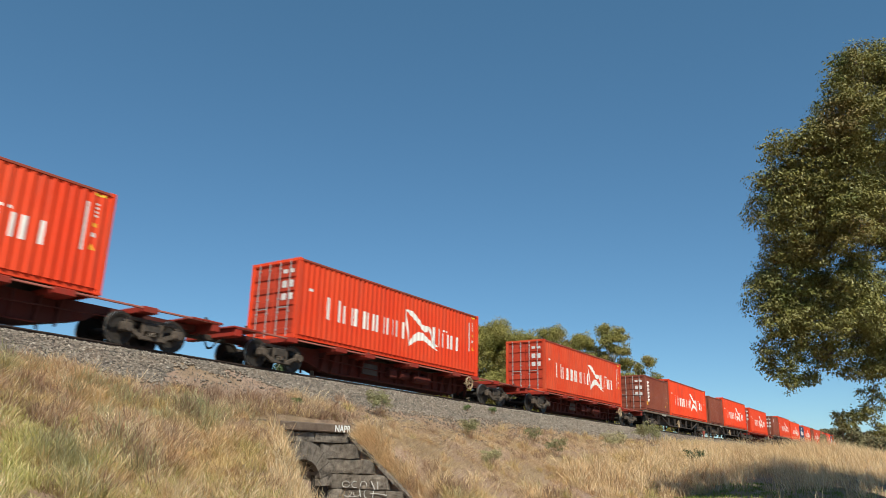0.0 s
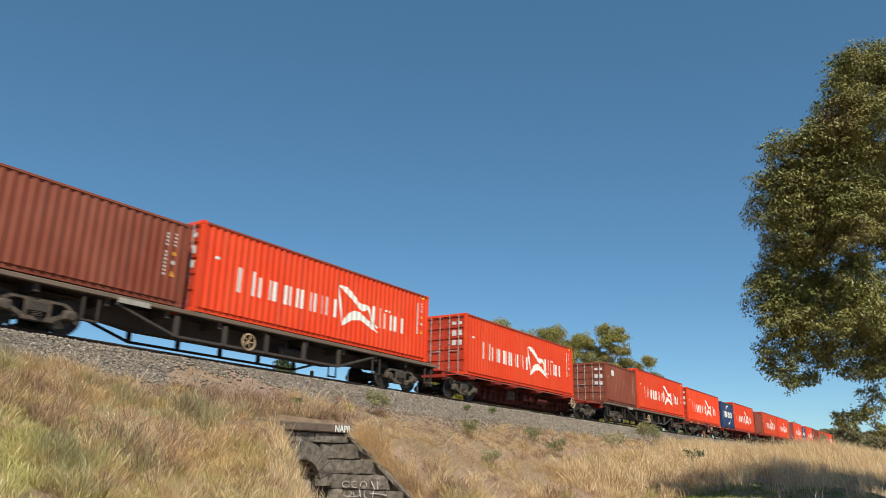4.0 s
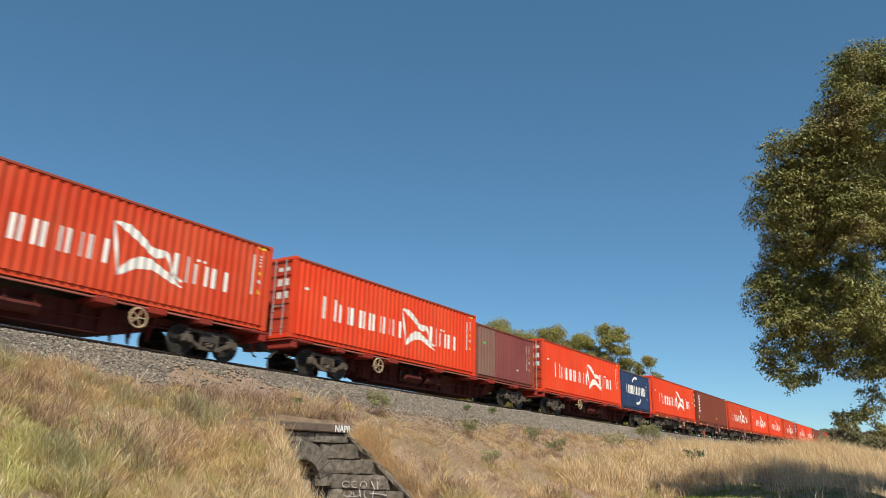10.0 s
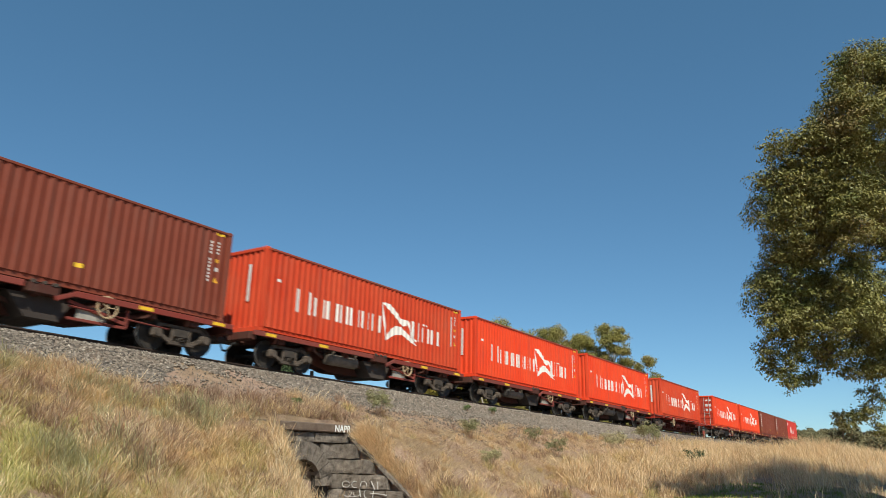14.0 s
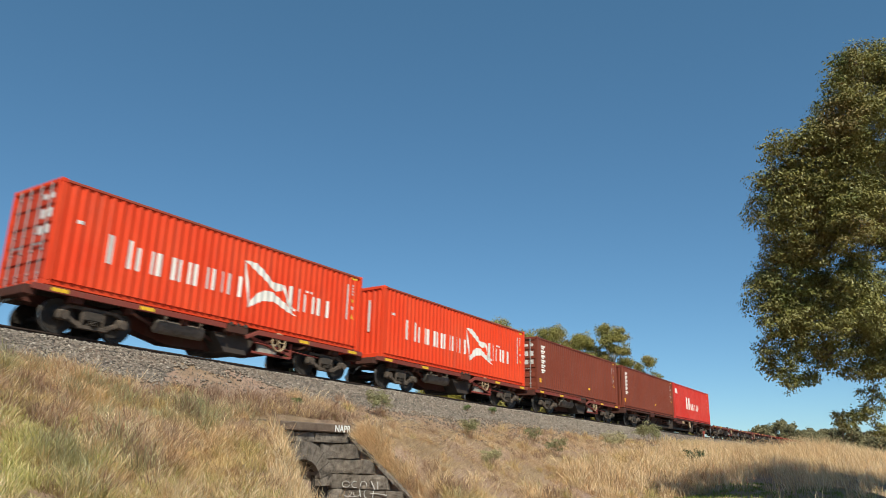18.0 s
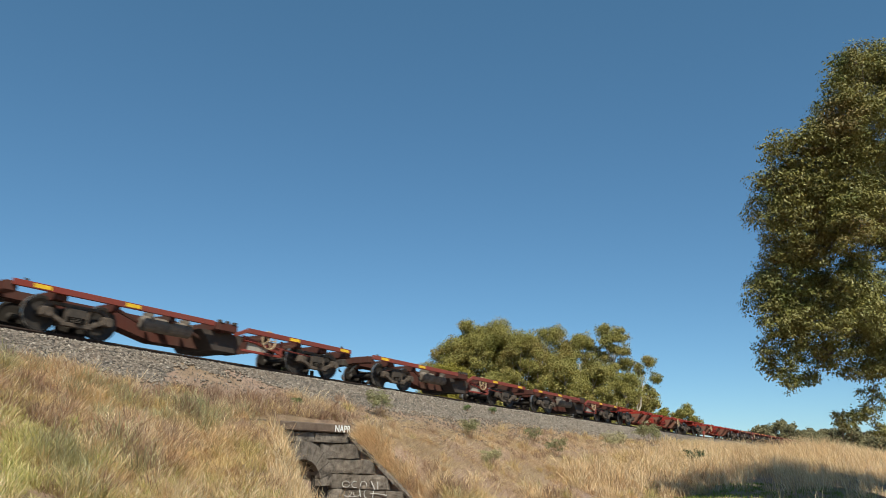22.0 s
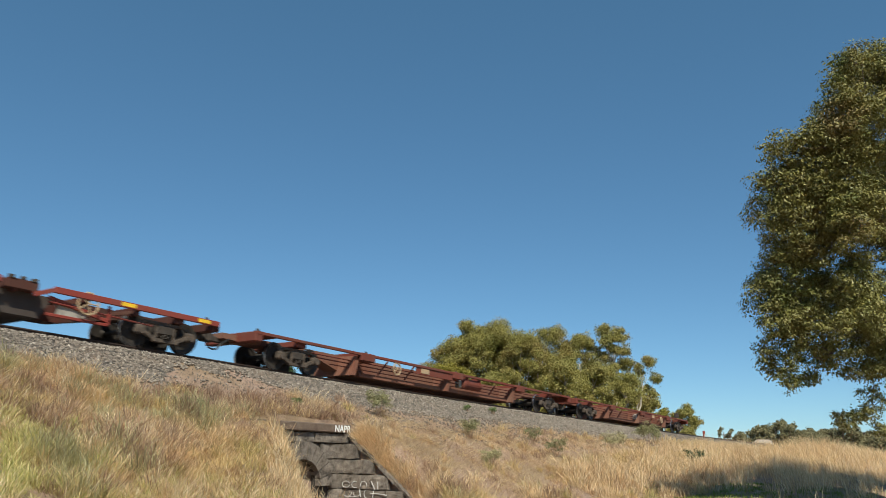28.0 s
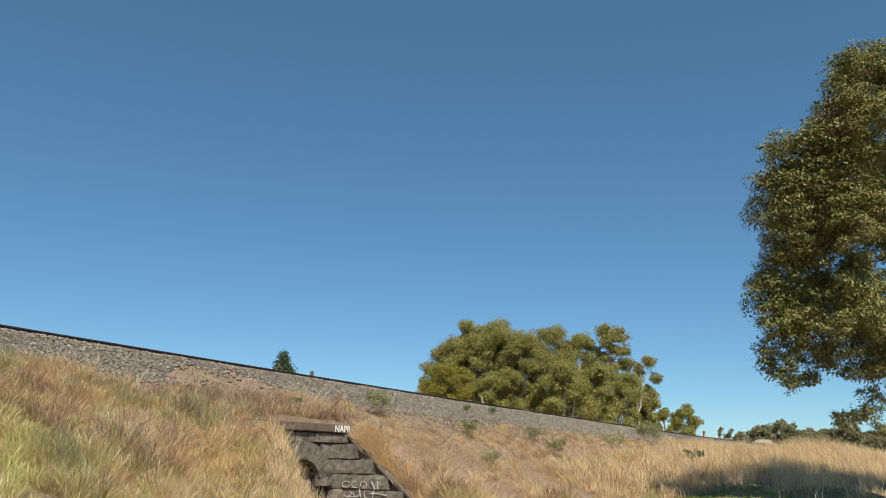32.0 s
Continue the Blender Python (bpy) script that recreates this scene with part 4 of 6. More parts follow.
def island_material(name, stops, rough=0.8, translucent=0.25, spec=0.2, patch=None):
    """Colour by piece, for grass, leaves and loose stones."""
    m, n, l, b = shader(name, rough, 0, spec)
    g = n.new("ShaderNodeNewGeometry")
    c = ramp(n, l, g.outputs["Random Per Island"], stops)
    for col, scale, lo, hi in patch or ():
        c = mix(n, l, ramp(n, l, noise_node(n, l, scale, 3), [(lo, (0, 0, 0)), (hi, (0.8, 0.8, 0.8))]), c, col)
    l.new(c, b.inputs["Base Color"])
    if translucent:
        t = n.new("ShaderNodeBsdfTranslucent")
        l.new(c, t.inputs["Color"])
        x = n.new("ShaderNodeMixShader")
        x.inputs[0].default_value = translucent
        l.new(b.outputs[0], x.inputs[1])
        l.new(t.outputs[0], x.inputs[2])
        l.new(x.outputs[0], n["Material Output"].inputs[0])
    return m


def stone_material(name, stops):
    m, n, l, b = shader(name, 0.92, 0, 0.15)
    mid = noise_node(n, l, 5.0, 6, 0.7)
    fine = noise_node(n, l, 30.0, 5, 0.7)
    c = ramp(n, l, mid, stops)
    c = mix(n, l, ramp(n, l, noise_node(n, l, 2.3, 5, 0.7, shift=9.0), [(0.56, (0, 0, 0)), (0.68, (0.55, 0.55, 0.55))]), c, (0.26, 0.235, 0.20))
    info = n.new("ShaderNodeObjectInfo")
    c = mix(n, l, ramp(n, l, info.outputs["Random"], [(0.0, (0, 0, 0)), (1.0, (0.6, 0.6, 0.6))]), c, tuple(0.65 * v for v in stops[1][1]))
    l.new(c, b.inputs["Base Color"])
    both = n.new("ShaderNodeMath")
    both.operation = "ADD"
    l.new(mid, both.inputs[0])
    l.new(fine, both.inputs[1])
    bump(n, l, b, both.outputs[0], 1.0, 0.05)
    return m


EARTH = earth_material()
BALLAST = ballast_material()
STONES = island_material("loose_basalt_stones", [(0.0, (0.10, 0.083, 0.067)), (0.45, (0.215, 0.177, 0.143)), (0.92, (0.31, 0.26, 0.208)), (1.0, (0.43, 0.375, 0.31))], 0.9, 0)
STRAW = island_material("dry_straw_grass", [(0.0, (0.24, 0.145, 0.075)), (0.25, (0.57, 0.38, 0.20)), (0.7, (0.86, 0.63, 0.36)), (1.0, (0.97, 0.82, 0.56))], 0.8, 0.45,
                        patch=(((0.68, 0.52, 0.22), 0.45, 0.48, 0.60), ((0.46, 0.28, 0.175), 1.3, 0.52, 0.66)))
PALESTRAW = island_material("bleached_straw_grass", [(0.0, (0.42, 0.28, 0.145)), (0.4, (0.84, 0.63, 0.36)), (1.0, (0.97, 0.83, 0.57))], 0.8, 0.45,
                            patch=(((0.62, 0.41, 0.235), 0.9, 0.54, 0.68),))
OLIVE = island_material("half_green_grass", [(0.0, (0.20, 0.165, 0.055)), (0.5, (0.56, 0.455, 0.18)), (1.0, (0.86, 0.69, 0.36))], 0.75, 0.45)
GOLD = island_material("tall_golden_grass", [(0.0, (0.52, 0.345, 0.17)), (0.5, (0.84, 0.63, 0.35)), (1.0, (0.97, 0.82, 0.55))], 0.7, 0.45, patch=(((0.56, 0.36, 0.19), 0.6, 0.54, 0.70),))
GREENGRASS = island_material("green_and_yellow_grass", [(0.0, (0.32, 0.32, 0.08)), (0.35, (0.60, 0.56, 0.19)), (0.7, (0.83, 0.72, 0.35)), (1.0, (0.95, 0.85, 0.52))], 0.7, 0.45)
LUSH = island_material("mown_green_grass", [(0.0, (0.13, 0.16, 0.03)), (1.0, (0.32, 0.34, 0.07))], 0.7, 0.3)
RUSSET = island_material("russet_dead_weeds", [(0.0, (0.20, 0.115, 0.075)), (0.6, (0.38, 0.25, 0.165)), (1.0, (0.55, 0.41, 0.28))], 0.8, 0.2)
SHRUB = island_material("grey_green_weed_leaves", [(0.0, (0.24, 0.22, 0.11)), (0.6, (0.44, 0.40, 0.205)), (1.0, (0.62, 0.54, 0.32))], 0.7, 0.3)
BUSH = island_material("green_grey_bush_leaves", [(0.0, (0.13, 0.13, 0.055)), (0.6, (0.27, 0.26, 0.125)), (1.0, (0.44, 0.40, 0.22))], 0.7, 0.25)
WEED = island_material("fresh_green_weed_leaves", [(0.0, (0.10, 0.14, 0.04)), (1.0, (0.20, 0.25, 0.09))], 0.6, 0.3)
GUM = island_material("gum_tree_leaves", [(0.0, (0.105, 0.098, 0.019)), (0.5, (0.19, 0.174, 0.042)), (0.92, (0.29, 0.265, 0.085)), (1.0, (0.40, 0.37, 0.17))], 0.5, 0.09, 0.28,
                      patch=(((0.175, 0.098, 0.040), 0.55, 0.56, 0.70), ((0.10, 0.118, 0.026), 0.9, 0.54, 0.66)))
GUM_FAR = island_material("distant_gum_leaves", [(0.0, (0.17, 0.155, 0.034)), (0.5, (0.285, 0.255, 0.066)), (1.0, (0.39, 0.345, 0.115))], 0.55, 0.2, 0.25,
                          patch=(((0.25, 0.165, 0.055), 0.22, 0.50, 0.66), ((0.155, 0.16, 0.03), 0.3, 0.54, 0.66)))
GUM_GOLD = island_material("yellowish_wattle_leaves", [(0.0, (0.19, 0.165, 0.022)), (1.0, (0.33, 0.28, 0.05))], 0.55, 0.2, 0.25)
PINE = island_material("dark_conifer_needles", [(0.0, (0.03, 0.045, 0.018)), (1.0, (0.09, 0.12, 0.045))], 0.6, 0.1)
# Leaf colours raised and greyed to imitate haze over the distance.
FARLEAF = island_material("hazed_park_tree_leaves", [(0.0, (0.12, 0.115, 0.06)), (0.6, (0.22, 0.20, 0.10)), (1.0, (0.32, 0.27, 0.15))], 0.6, 0.15)
BARK = plain("grey_brown_gum_bark", (0.26, 0.21, 0.16), 0.9, 0, 0.4, 3.0)
PALEBARK = plain("pale_smooth_gum_bark", (0.50, 0.43, 0.35), 0.8, 0, 0.3, 2.0)
BARK_DARK = plain("dark_weathered_bark", (0.13, 0.10, 0.078), 0.9, 0, 0.4, 3.0)
BLUESTONE = stone_material("dark_weathered_bluestone", [(0.34, (0.075, 0.063, 0.053)), (0.5, (0.25, 0.21, 0.175)), (0.68, (0.42, 0.36, 0.30))])
MORTAR = plain("crumbling_mortar", (0.06, 0.05, 0.042), 0.95, 0, 0.4, 7.0)
COPING = stone_material("brown_weathered_coping_stone", [(0.3, (0.13, 0.092, 0.068)), (0.7, (0.26, 0.19, 0.145))])
FADED_SPRAY = plain("thin_faded_spray_paint", (0.56, 0.54, 0.52), 0.7, 0, 0.5, 14.0)
GRAFFITI = plain("white_spray_paint", (0.80, 0.78, 0.76), 0.6, 0, 0.2, 9.0)
RAILSTEEL = plain("rusty_rail_steel", (0.050, 0.032, 0.024), 0.7, 0.3, 0.3, 5)
RAILTOP = plain("polished_rail_head", (0.55, 0.54, 0.53), 0.22, 1.0, 0.05, 3)
CONCRETE = plain("dusty_concrete_sleeper", (0.30, 0.27, 0.24), 0.9, 0, 0.2, 4)


def worn(s):
    """Where the ballast has given way to a patch of bare dirt."""
    return 0.95 * smooth(-17.8, -16.8, s) * smooth(-12.6, -13.8, s) * (0.6 + 0.8 * vnoise(s / 0.8, s * 0, 14))


def land():
    ss = np.sort(np.concatenate([graded(-2600, -36, 52, 2600, 0.45, 1.09), [WALL_S - 0.01, WALL_S + 0.01]]))
    ds = np.sort(np.concatenate([graded(-2600, -4, 19, 2400, 0.36, 1.12), [WALL_D - 0.205, WALL_D - 0.195]]))
    sheet("ground", ss, ds, lambda s, d: 0.0 * s, EARTH, "dry earth slope with straw litter, bare brown dirt higher up", "ground")
    ss = graded(-160, -36, 60, 420, 0.3, 1.06)
    ds = np.linspace(-3.9, 3.9, 47)
    edge = lambda s, d: np.where(np.abs(d) > 3.0 - np.where(d > 0, worn(s), 0) + 0.7 * vnoise(s / 2.5, d * 0 + 4.0, 9) + 0.5 * vnoise(s / 0.6, d, 10), -0.12, 0.035)
    sheet("ballast_bed", ss, ds, edge, BALLAST, "grey crushed-stone ballast bed under the track", "ballast")


def loose_stones(name, count, s0, s1, d0, d1, r0, r1, seed, label, thin=None):
    rng = np.random.default_rng(seed)
    s, d = rng.uniform(s0, s1, count), rng.uniform(d0, d1, count)
    if thin is not None:
        keep = rng.uniform(0, 1, count) < thin(s, d)
        s, d = s[keep], d[keep]
    count = len(s)
    x, y = land_xy(s, d)
    z = land_z(s, d) + 0.03
    r = rng.uniform(r0, r1, count)
    base = np.array([(1, 0, 0), (-1, 0, 0), (0, 1, 0), (0, -1, 0), (0, 0, 1), (0, 0, -1)], float)
    ang = rng.uniform(0, 6.28, count)
    c, sn = np.cos(ang), np.sin(ang)
    sc = rng.uniform(0.6, 1.3, (count, 6, 1))
    v = base[None] * sc * r[:, None, None] + rng.uniform(-0.35, 0.35, (count, 6, 3)) * r[:, None, None]
    vx = v[..., 0] * c[:, None] - v[..., 1] * sn[:, None]
    vy = v[..., 0] * sn[:, None] + v[..., 1] * c[:, None]
    vs = np.stack([vx + x[:, None], vy + y[:, None], v[..., 2] * 0.8 + z[:, None]], -1).reshape(-1, 3)
    f = np.array([(0, 2, 4), (2, 1, 4), (1, 3, 4), (3, 0, 4), (2, 0, 5), (1, 2, 5), (3, 1, 5), (0, 3, 5)])
    fs = (f[None] + 6 * np.arange(count)[:, None, None]).reshape(-1, 3)
    me = bpy.data.meshes.new(name)
    me.from_pydata(vs.tolist(), [], fs.tolist())
    me.materials.append(STONES)
    me.update()
    return tagged(new(name, me), label, "stones", kind="stuff")


def blades(name, s, d, h, width, lean, material, label, seed, wind=(0.0, 0.0), category="grass"):
    """Grass as bent tapering blades."""
    rng = np.random.default_rng(seed)
    n = len(s)
    x, y = land_xy(s, d)
    z = land_z(s, d) - 0.03
    a = rng.uniform(0, 6.283, n)
    fx, fy = np.cos(a), np.sin(a)
    t = rng.uniform(0, 6.283, n)
    amt = lean * np.abs(rng.normal(0.5, 0.35, n)) * h
    lx, ly = np.cos(t) * amt + wind[0] * h, np.sin(t) * amt + wind[1] * h
    w = width * rng.uniform(0.6, 1.3, n) / 2
    vs = np.empty((n, 5, 3))
    for k, (u, ww, q) in enumerate(((0, 1, 0), (0, -1, 0), (0.55, 0.75, 0.3), (0.55, -0.75, 0.3), (1, 0, 1))):
        vs[:, k, 0] = x + fx * w * ww + lx * q
        vs[:, k, 1] = y + fy * w * ww + ly * q
        vs[:, k, 2] = z + h * u * (1 - 0.12 * q)
    o = 5 * np.arange(n)[:, None]
    f1 = (np.array([(0, 1, 3), (0, 3, 2), (2, 3, 4)])[None] + o[:, None]).reshape(-1, 3)
    me = bpy.data.meshes.new(name)
    me.from_pydata(vs.reshape(-1, 3).tolist(), [], f1.tolist())
    me.materials.append(material)
    me.update()
    return tagged(new(name, me), label, category, kind="stuff")


def tufts(rng, count, per, s0, s1, d0, d1, spread, chance):
    s, d = rng.uniform(s0, s1, count), rng.uniform(d0, d1, count)
    keep = rng.uniform(0, 1, count) < chance(s, d)
    s, d = s[keep], d[keep]
    s, d = np.repeat(s, per), np.repeat(d, per)
    return s + rng.normal(0, spread, len(s)), d + rng.normal(0, spread, len(d))


def fast_mesh(name, vs, fs, material):
    """A mesh of many loose triangles."""
    me = bpy.data.meshes.new(name)
    me.vertices.add(len(vs))
    me.vertices.foreach_set("co", np.ascontiguousarray(vs, dtype=np.float32).ravel())
    me.loops.add(len(fs) * 3)
    me.loops.foreach_set("vertex_index", np.ascontiguousarray(fs, dtype=np.int32).ravel())
    me.polygons.add(len(fs))
    me.polygons.foreach_set("loop_start", np.arange(0, len(fs) * 3, 3, dtype=np.int32))
    me.materials.append(material)
    me.update(calc_edges=True)
    return me


def thicket(name, count, per, area, size, material, label, seed, chance, width=0.0075, fuzz=1.2, round_=0.45, category="grass", toward=(0.0, 0.0)):
    """Dense soft clumps of fine stems that grow out of a patch of ground and bend over."""
    rng = np.random.default_rng(seed)
    s, d = rng.uniform(area[0], area[1], count), rng.uniform(area[2], area[3], count)
    keep = (rng.uniform(0, 1, count) < chance(s, d)) & (s > -20.6 - 0.45 * d)
    s, d = s[keep], d[keep]
    m = len(s)
    big = size[0] + (size[1] - size[0]) * rng.uniform(0, 1, m) ** 1.6
    lean_a, lean_r = rng.uniform(0, 6.283, m), rng.uniform(0, 0.30, m)
    many = np.maximum(40, 1.25 * (per * (big / size[1]) ** 1.3 * rng.uniform(0.7, 1.2, m))).astype(int)
    k = np.repeat(np.arange(m), many)
    n = len(k)
    H = big[k]
    a = rng.uniform(0, 6.283, n)
    u = rng.uniform(0, 1, n) ** 0.6
    root = H * round_ * u
    s1 = s[k] + np.cos(a) * root
    d1 = d[k] + np.sin(a) * root
    x, y = land_xy(s1, d1)
    z = land_z(s1, d1) - 0.02
    h = H * (0.28 + 0.85 * rng.uniform(0, 1, n) ** 1.5) * (1 - 0.45 * u ** 2)
    b = a + rng.normal(0, 0.9, n)
    out = H * (0.06 + 0.30 * u * rng.uniform(0.3, 1.2, n))
    ox = np.sin(b) * out + np.cos(lean_a[k]) * lean_r[k] * h + (rng.normal(0, fuzz * 0.5, n) + toward[0]) * h
    oy = np.cos(b) * out + np.sin(lean_a[k]) * lean_r[k] * h + (rng.normal(0, fuzz * 0.5, n) + toward[1]) * h
    kx, ky = rng.normal(0, 0.13, n) * h, rng.normal(0, 0.13, n) * h
    c = rng.uniform(0, 6.283, n)
    head = rng.uniform(0.40, 0.88, n)           # where the stem is broadest: a leaf's middle or a seed head
    w = width * rng.uniform(0.6, 1.5, n) * (0.6 + 0.8 * head) / 2
    zero, one = np.zeros(n), np.ones(n)
    vs = np.empty((n, 4, 3))
    for q, (tt, ww) in enumerate(((zero, 0), (head, 1), (head, -1), (one, 0))):
        bend = tt * tt
        vs[:, q, 0] = x + np.cos(c) * w * ww + ox * bend + kx * (ww != 0)
        vs[:, q, 1] = y + np.sin(c) * w * ww + oy * bend + ky * (ww != 0)
        vs[:, q, 2] = z + h * tt * (1 - 0.2 * bend * u)
    f = (np.array([(0, 1, 2), (1, 3, 2)])[None] + 4 * np.arange(n)[:, None, None]).reshape(-1, 3)
    return tagged(new(name, fast_mesh(name, vs.reshape(-1, 3), f, material)), label, category, kind="stuff")


def bare(s, d):
    """How far grass has taken the slope: 0 on bare ground, 1 in full growth."""
    line = 3.5 + 0.7 * vnoise(s / 2.0, s * 0 + 2.0, 21) + 1.9 * smooth(-20.2, -18.2, s) * smooth(-13.4, -15.0, s) + 4.0 * smooth(-11.5, -7.5, s) * smooth(18, 8, s)
    return smooth(line - 0.4, line + 0.5, d)


def clear_of_ditch(s, d):
    return ~(in_ditch(s, d) & (ditch_z(s, d) < 0.40)) & ~((np.abs(s - WALL_S + 1.55) < 1.9) & (np.abs(d - WALL_D) < 0.35))


def spots(s, d, places):
    """1 at the middle of each place (s, d, breadth), falling off round it."""
    return np.clip(sum(np.exp(-((s - a) / r) ** 2 - ((d - e) / r) ** 2) for a, e, r in places), 0, 1)


def grass():
    field = lambda s, d: vnoise(s / 1.3, d / 1.0, 31)
    hue = lambda s, d: vnoise(s / 1.9 + 7.0, d / 1.4, 41)
    grown = lambda s, d: bare(s, d) * clear_of_ditch(s, d)
    foot = lambda s, d: smooth(7.9, 9.9, d - s - 21.5)
    L = (-25.5, -13.2, 3.6, 12.0)
    thicket("dry_tussocks", 3000, 170, L, (0.12, 0.44), STRAW, "dense dry straw tussocks covering the embankment", 17,
            lambda s, d: grown(s, d) * (0.30 + 0.70 * smooth(0.30, 0.55, field(s, d))) * (1 - 0.75 * foot(s, d)), 0.007, 1.4)
    thicket("pale_tussocks", 1200, 170, L, (0.16, 0.60), PALESTRAW, "pale bleached straw tussocks on the embankment", 27,
            lambda s, d: grown(s, d) * (0.15 + 0.85 * smooth(0.52, 0.66, field(s, d))), 0.007, 1.1)
    thicket("olive_tussocks", 1900, 190, L, (0.12, 0.44), OLIVE, "half-green yellowing tussocks among the dry grass", 28,
            lambda s, d: grown(s, d) * (0.12 + 0.88 * smooth(0.50, 0.64, hue(s, d))) * (0.5 + 0.5 * foot(s, d)), 0.007, 1.3)
    thicket("green_tussocks", 2600, 190, (-26.0, -16.0, 5.5, 12.0), (0.14, 0.40), GREENGRASS, "yellow-green tussocks at the foot of the slope", 19,
            lambda s, d: grown(s, d) * foot(s, d) * (0.35 + 0.65 * smooth(0.40, 0.60, hue(s, d + 3))), 0.007, 0.8)
    thicket("dead_weeds", 1500, 130, (-25, -10, 3.4, 11.0), (0.16, 0.56), RUSSET, "russet dead weed clumps on the embankment", 18,
            lambda s, d: smooth(0.46, 0.62, vnoise(s / 1.2, d / 0.9, 43)) * clear_of_ditch(s, d) * bare(s, d + 0.5) * (1 - 0.7 * foot(s, d)), 0.008, 0.6)
    thicket("dead_weeds", 500, 170, (-24, -14, 3.9, 10.5), (0.30, 0.72), RUSSET, "tall dark russet weed stalks among the grass", 38,
            lambda s, d: grown(s, d) * spots(s, d, ((-20.2, 7.7, 0.55), (-21.8, 6.3, 0.6), (-21.3, 5.2, 0.4), (-22.0, 8.6, 0.45), (-15.6, 4.9, 0.5))), 0.008, 0.5)
    thicket("grey_green_weeds", 560, 200, (-24, -14, 3.9, 10.5), (0.26, 0.74), SHRUB, "grey-green weed clumps among the dry grass", 20,
            lambda s, d: grown(s, d) * np.clip(0.25 * smooth(0.50, 0.64, vnoise(s / 1.5, d / 1.2, 47)) + spots(s, d, ((-20.0, 5.6, 0.6), (-18.8, 6.2, 0.6), (-20.6, 6.6, 0.5), (-17.6, 6.0, 0.5), (-17.3, 8.6, 0.5))), 0, 1), 0.0075, 0.6)
    thicket("dead_weeds", 420, 120, (-18.5, -12.6, 4.3, 5.85), (0.14, 0.48), RUSSET, "russet dead weeds above the culvert's coping", 39,
            lambda s, d: 0.35 + 0.65 * smooth(0.35, 0.55, vnoise(s / 0.8, d / 0.7, 49)), 0.009, 0.6)
    thicket("dry_tussocks", 200, 130, (-18.5, -12.6, 4.5, 5.9), (0.14, 0.42), STRAW, "short straw tufts above the culvert's coping", 40,
            lambda s, d: smooth(0.45, 0.65, vnoise(s / 0.9, d / 0.7, 50)), 0.009, 0.6)
    # the banks of the ditch
    thicket("dry_grass", 330, 260, (-20.5, -14.2, 6.25, 12.0), (0.40, 0.85), PALESTRAW, "tall dry grass hanging over the culvert's ditch", 14,
            lambda s, d: np.exp(-((s + 15.48 + (d - 6.0) * 0.93) / 0.58) ** 2), 0.008, 0.3, 0.4)
    thicket("dry_grass", 420, 170, (WALL_S - 0.1, WALL_S + 1.4, 6.3, 9.0), (0.22, 0.50), PALESTRAW, "dry grass spilling over the culvert's stone wing", 15,
            lambda s, d: (s > WALL_S + 0.10 - np.maximum(0, d - 8.3) * 0.95) * (1.0 * spots(s, d, ((WALL_S + 0.25, 6.45, 0.35), (WALL_S + 0.1, 7.0, 0.5), (WALL_S + 0.2, 7.8, 0.3))) + 0.05), 0.009, 0.9, toward=(-0.30, -0.45))
    thicket("dry_grass", 80, 120, (WALL_S + 0.04, WALL_S + 0.40, 6.45, 7.30), (0.22, 0.46), PALESTRAW, "bleached straw drooping over the top of the stone wing", 51,
            lambda s, d: 0.35 + 0.65 * smooth(0.35, 0.55, vnoise(s / 0.4, d / 0.4, 52)), 0.009, 1.1, toward=(-0.80, -0.45))
    thicket("dry_tussocks", 14, 150, (-20.6, -19.6, 8.4, 9.3), (0.22, 0.46), STRAW, "straw tussocks on a low hummock", 53, lambda s, d: 1.0 + 0 * s, 0.008, 0.9)
    # the slope beyond the culvert
    R = (-12.6, 26, 4.6, 13.0)
    strewn = lambda s, d: smooth(-13.6, -12.8, s) * smooth(-5.5, -8.0, s) * smooth(11.0, 9.0, d)
    thin = lambda s, d: (0.22 + 0.78 * grown(s, d)) * (1 - 0.80 * strewn(s, d))
    thicket("dry_tussocks", 2300, 110, R, (0.16, 0.50), STRAW, "dry straw tussocks on the farther slope", 21,
            lambda s, d: thin(s, d) * (0.15 + 0.85 * smooth(0.36, 0.58, field(s, d))), 0.013, 0.7)
    thicket("pale_tussocks", 1000, 110, R, (0.20, 0.58), PALESTRAW, "pale bleached tussocks on the farther slope", 22,
            lambda s, d: grown(s, d) * smooth(0.48, 0.64, hue(s, d)) * (1 - 0.8 * strewn(s, d)), 0.013, 0.6)
    thicket("olive_tussocks", 700, 120, R, (0.20, 0.50), OLIVE, "half-green tussocks on the farther slope", 23,
            lambda s, d: (0.05 + 0.95 * grown(s, d)) * np.clip(0.6 * smooth(0.55, 0.7, field(s + 9, d)) + spots(s, d, ((-4.8, 7.3, 0.7), (-9.9, 8.6, 0.5), (-1.9, 7.9, 0.8))), 0, 1), 0.012, 0.6)
    thicket("dead_weeds", 600, 80, (-12, 20, 3.6, 11.0), (0.12, 0.40), RUSSET, "russet dead weeds on the bare slope", 24,
            lambda s, d: smooth(0.45, 0.65, vnoise(s / 1.6, d / 1.2, 45)) * bare(s, d + 2.5), 0.011, 0.7)
    front = lambda s, d: smooth(-8.0, -5.5, s) * smooth(8.6, 9.4, d) * smooth(12.6, 11.4, d - 0.15 * (s + 4))
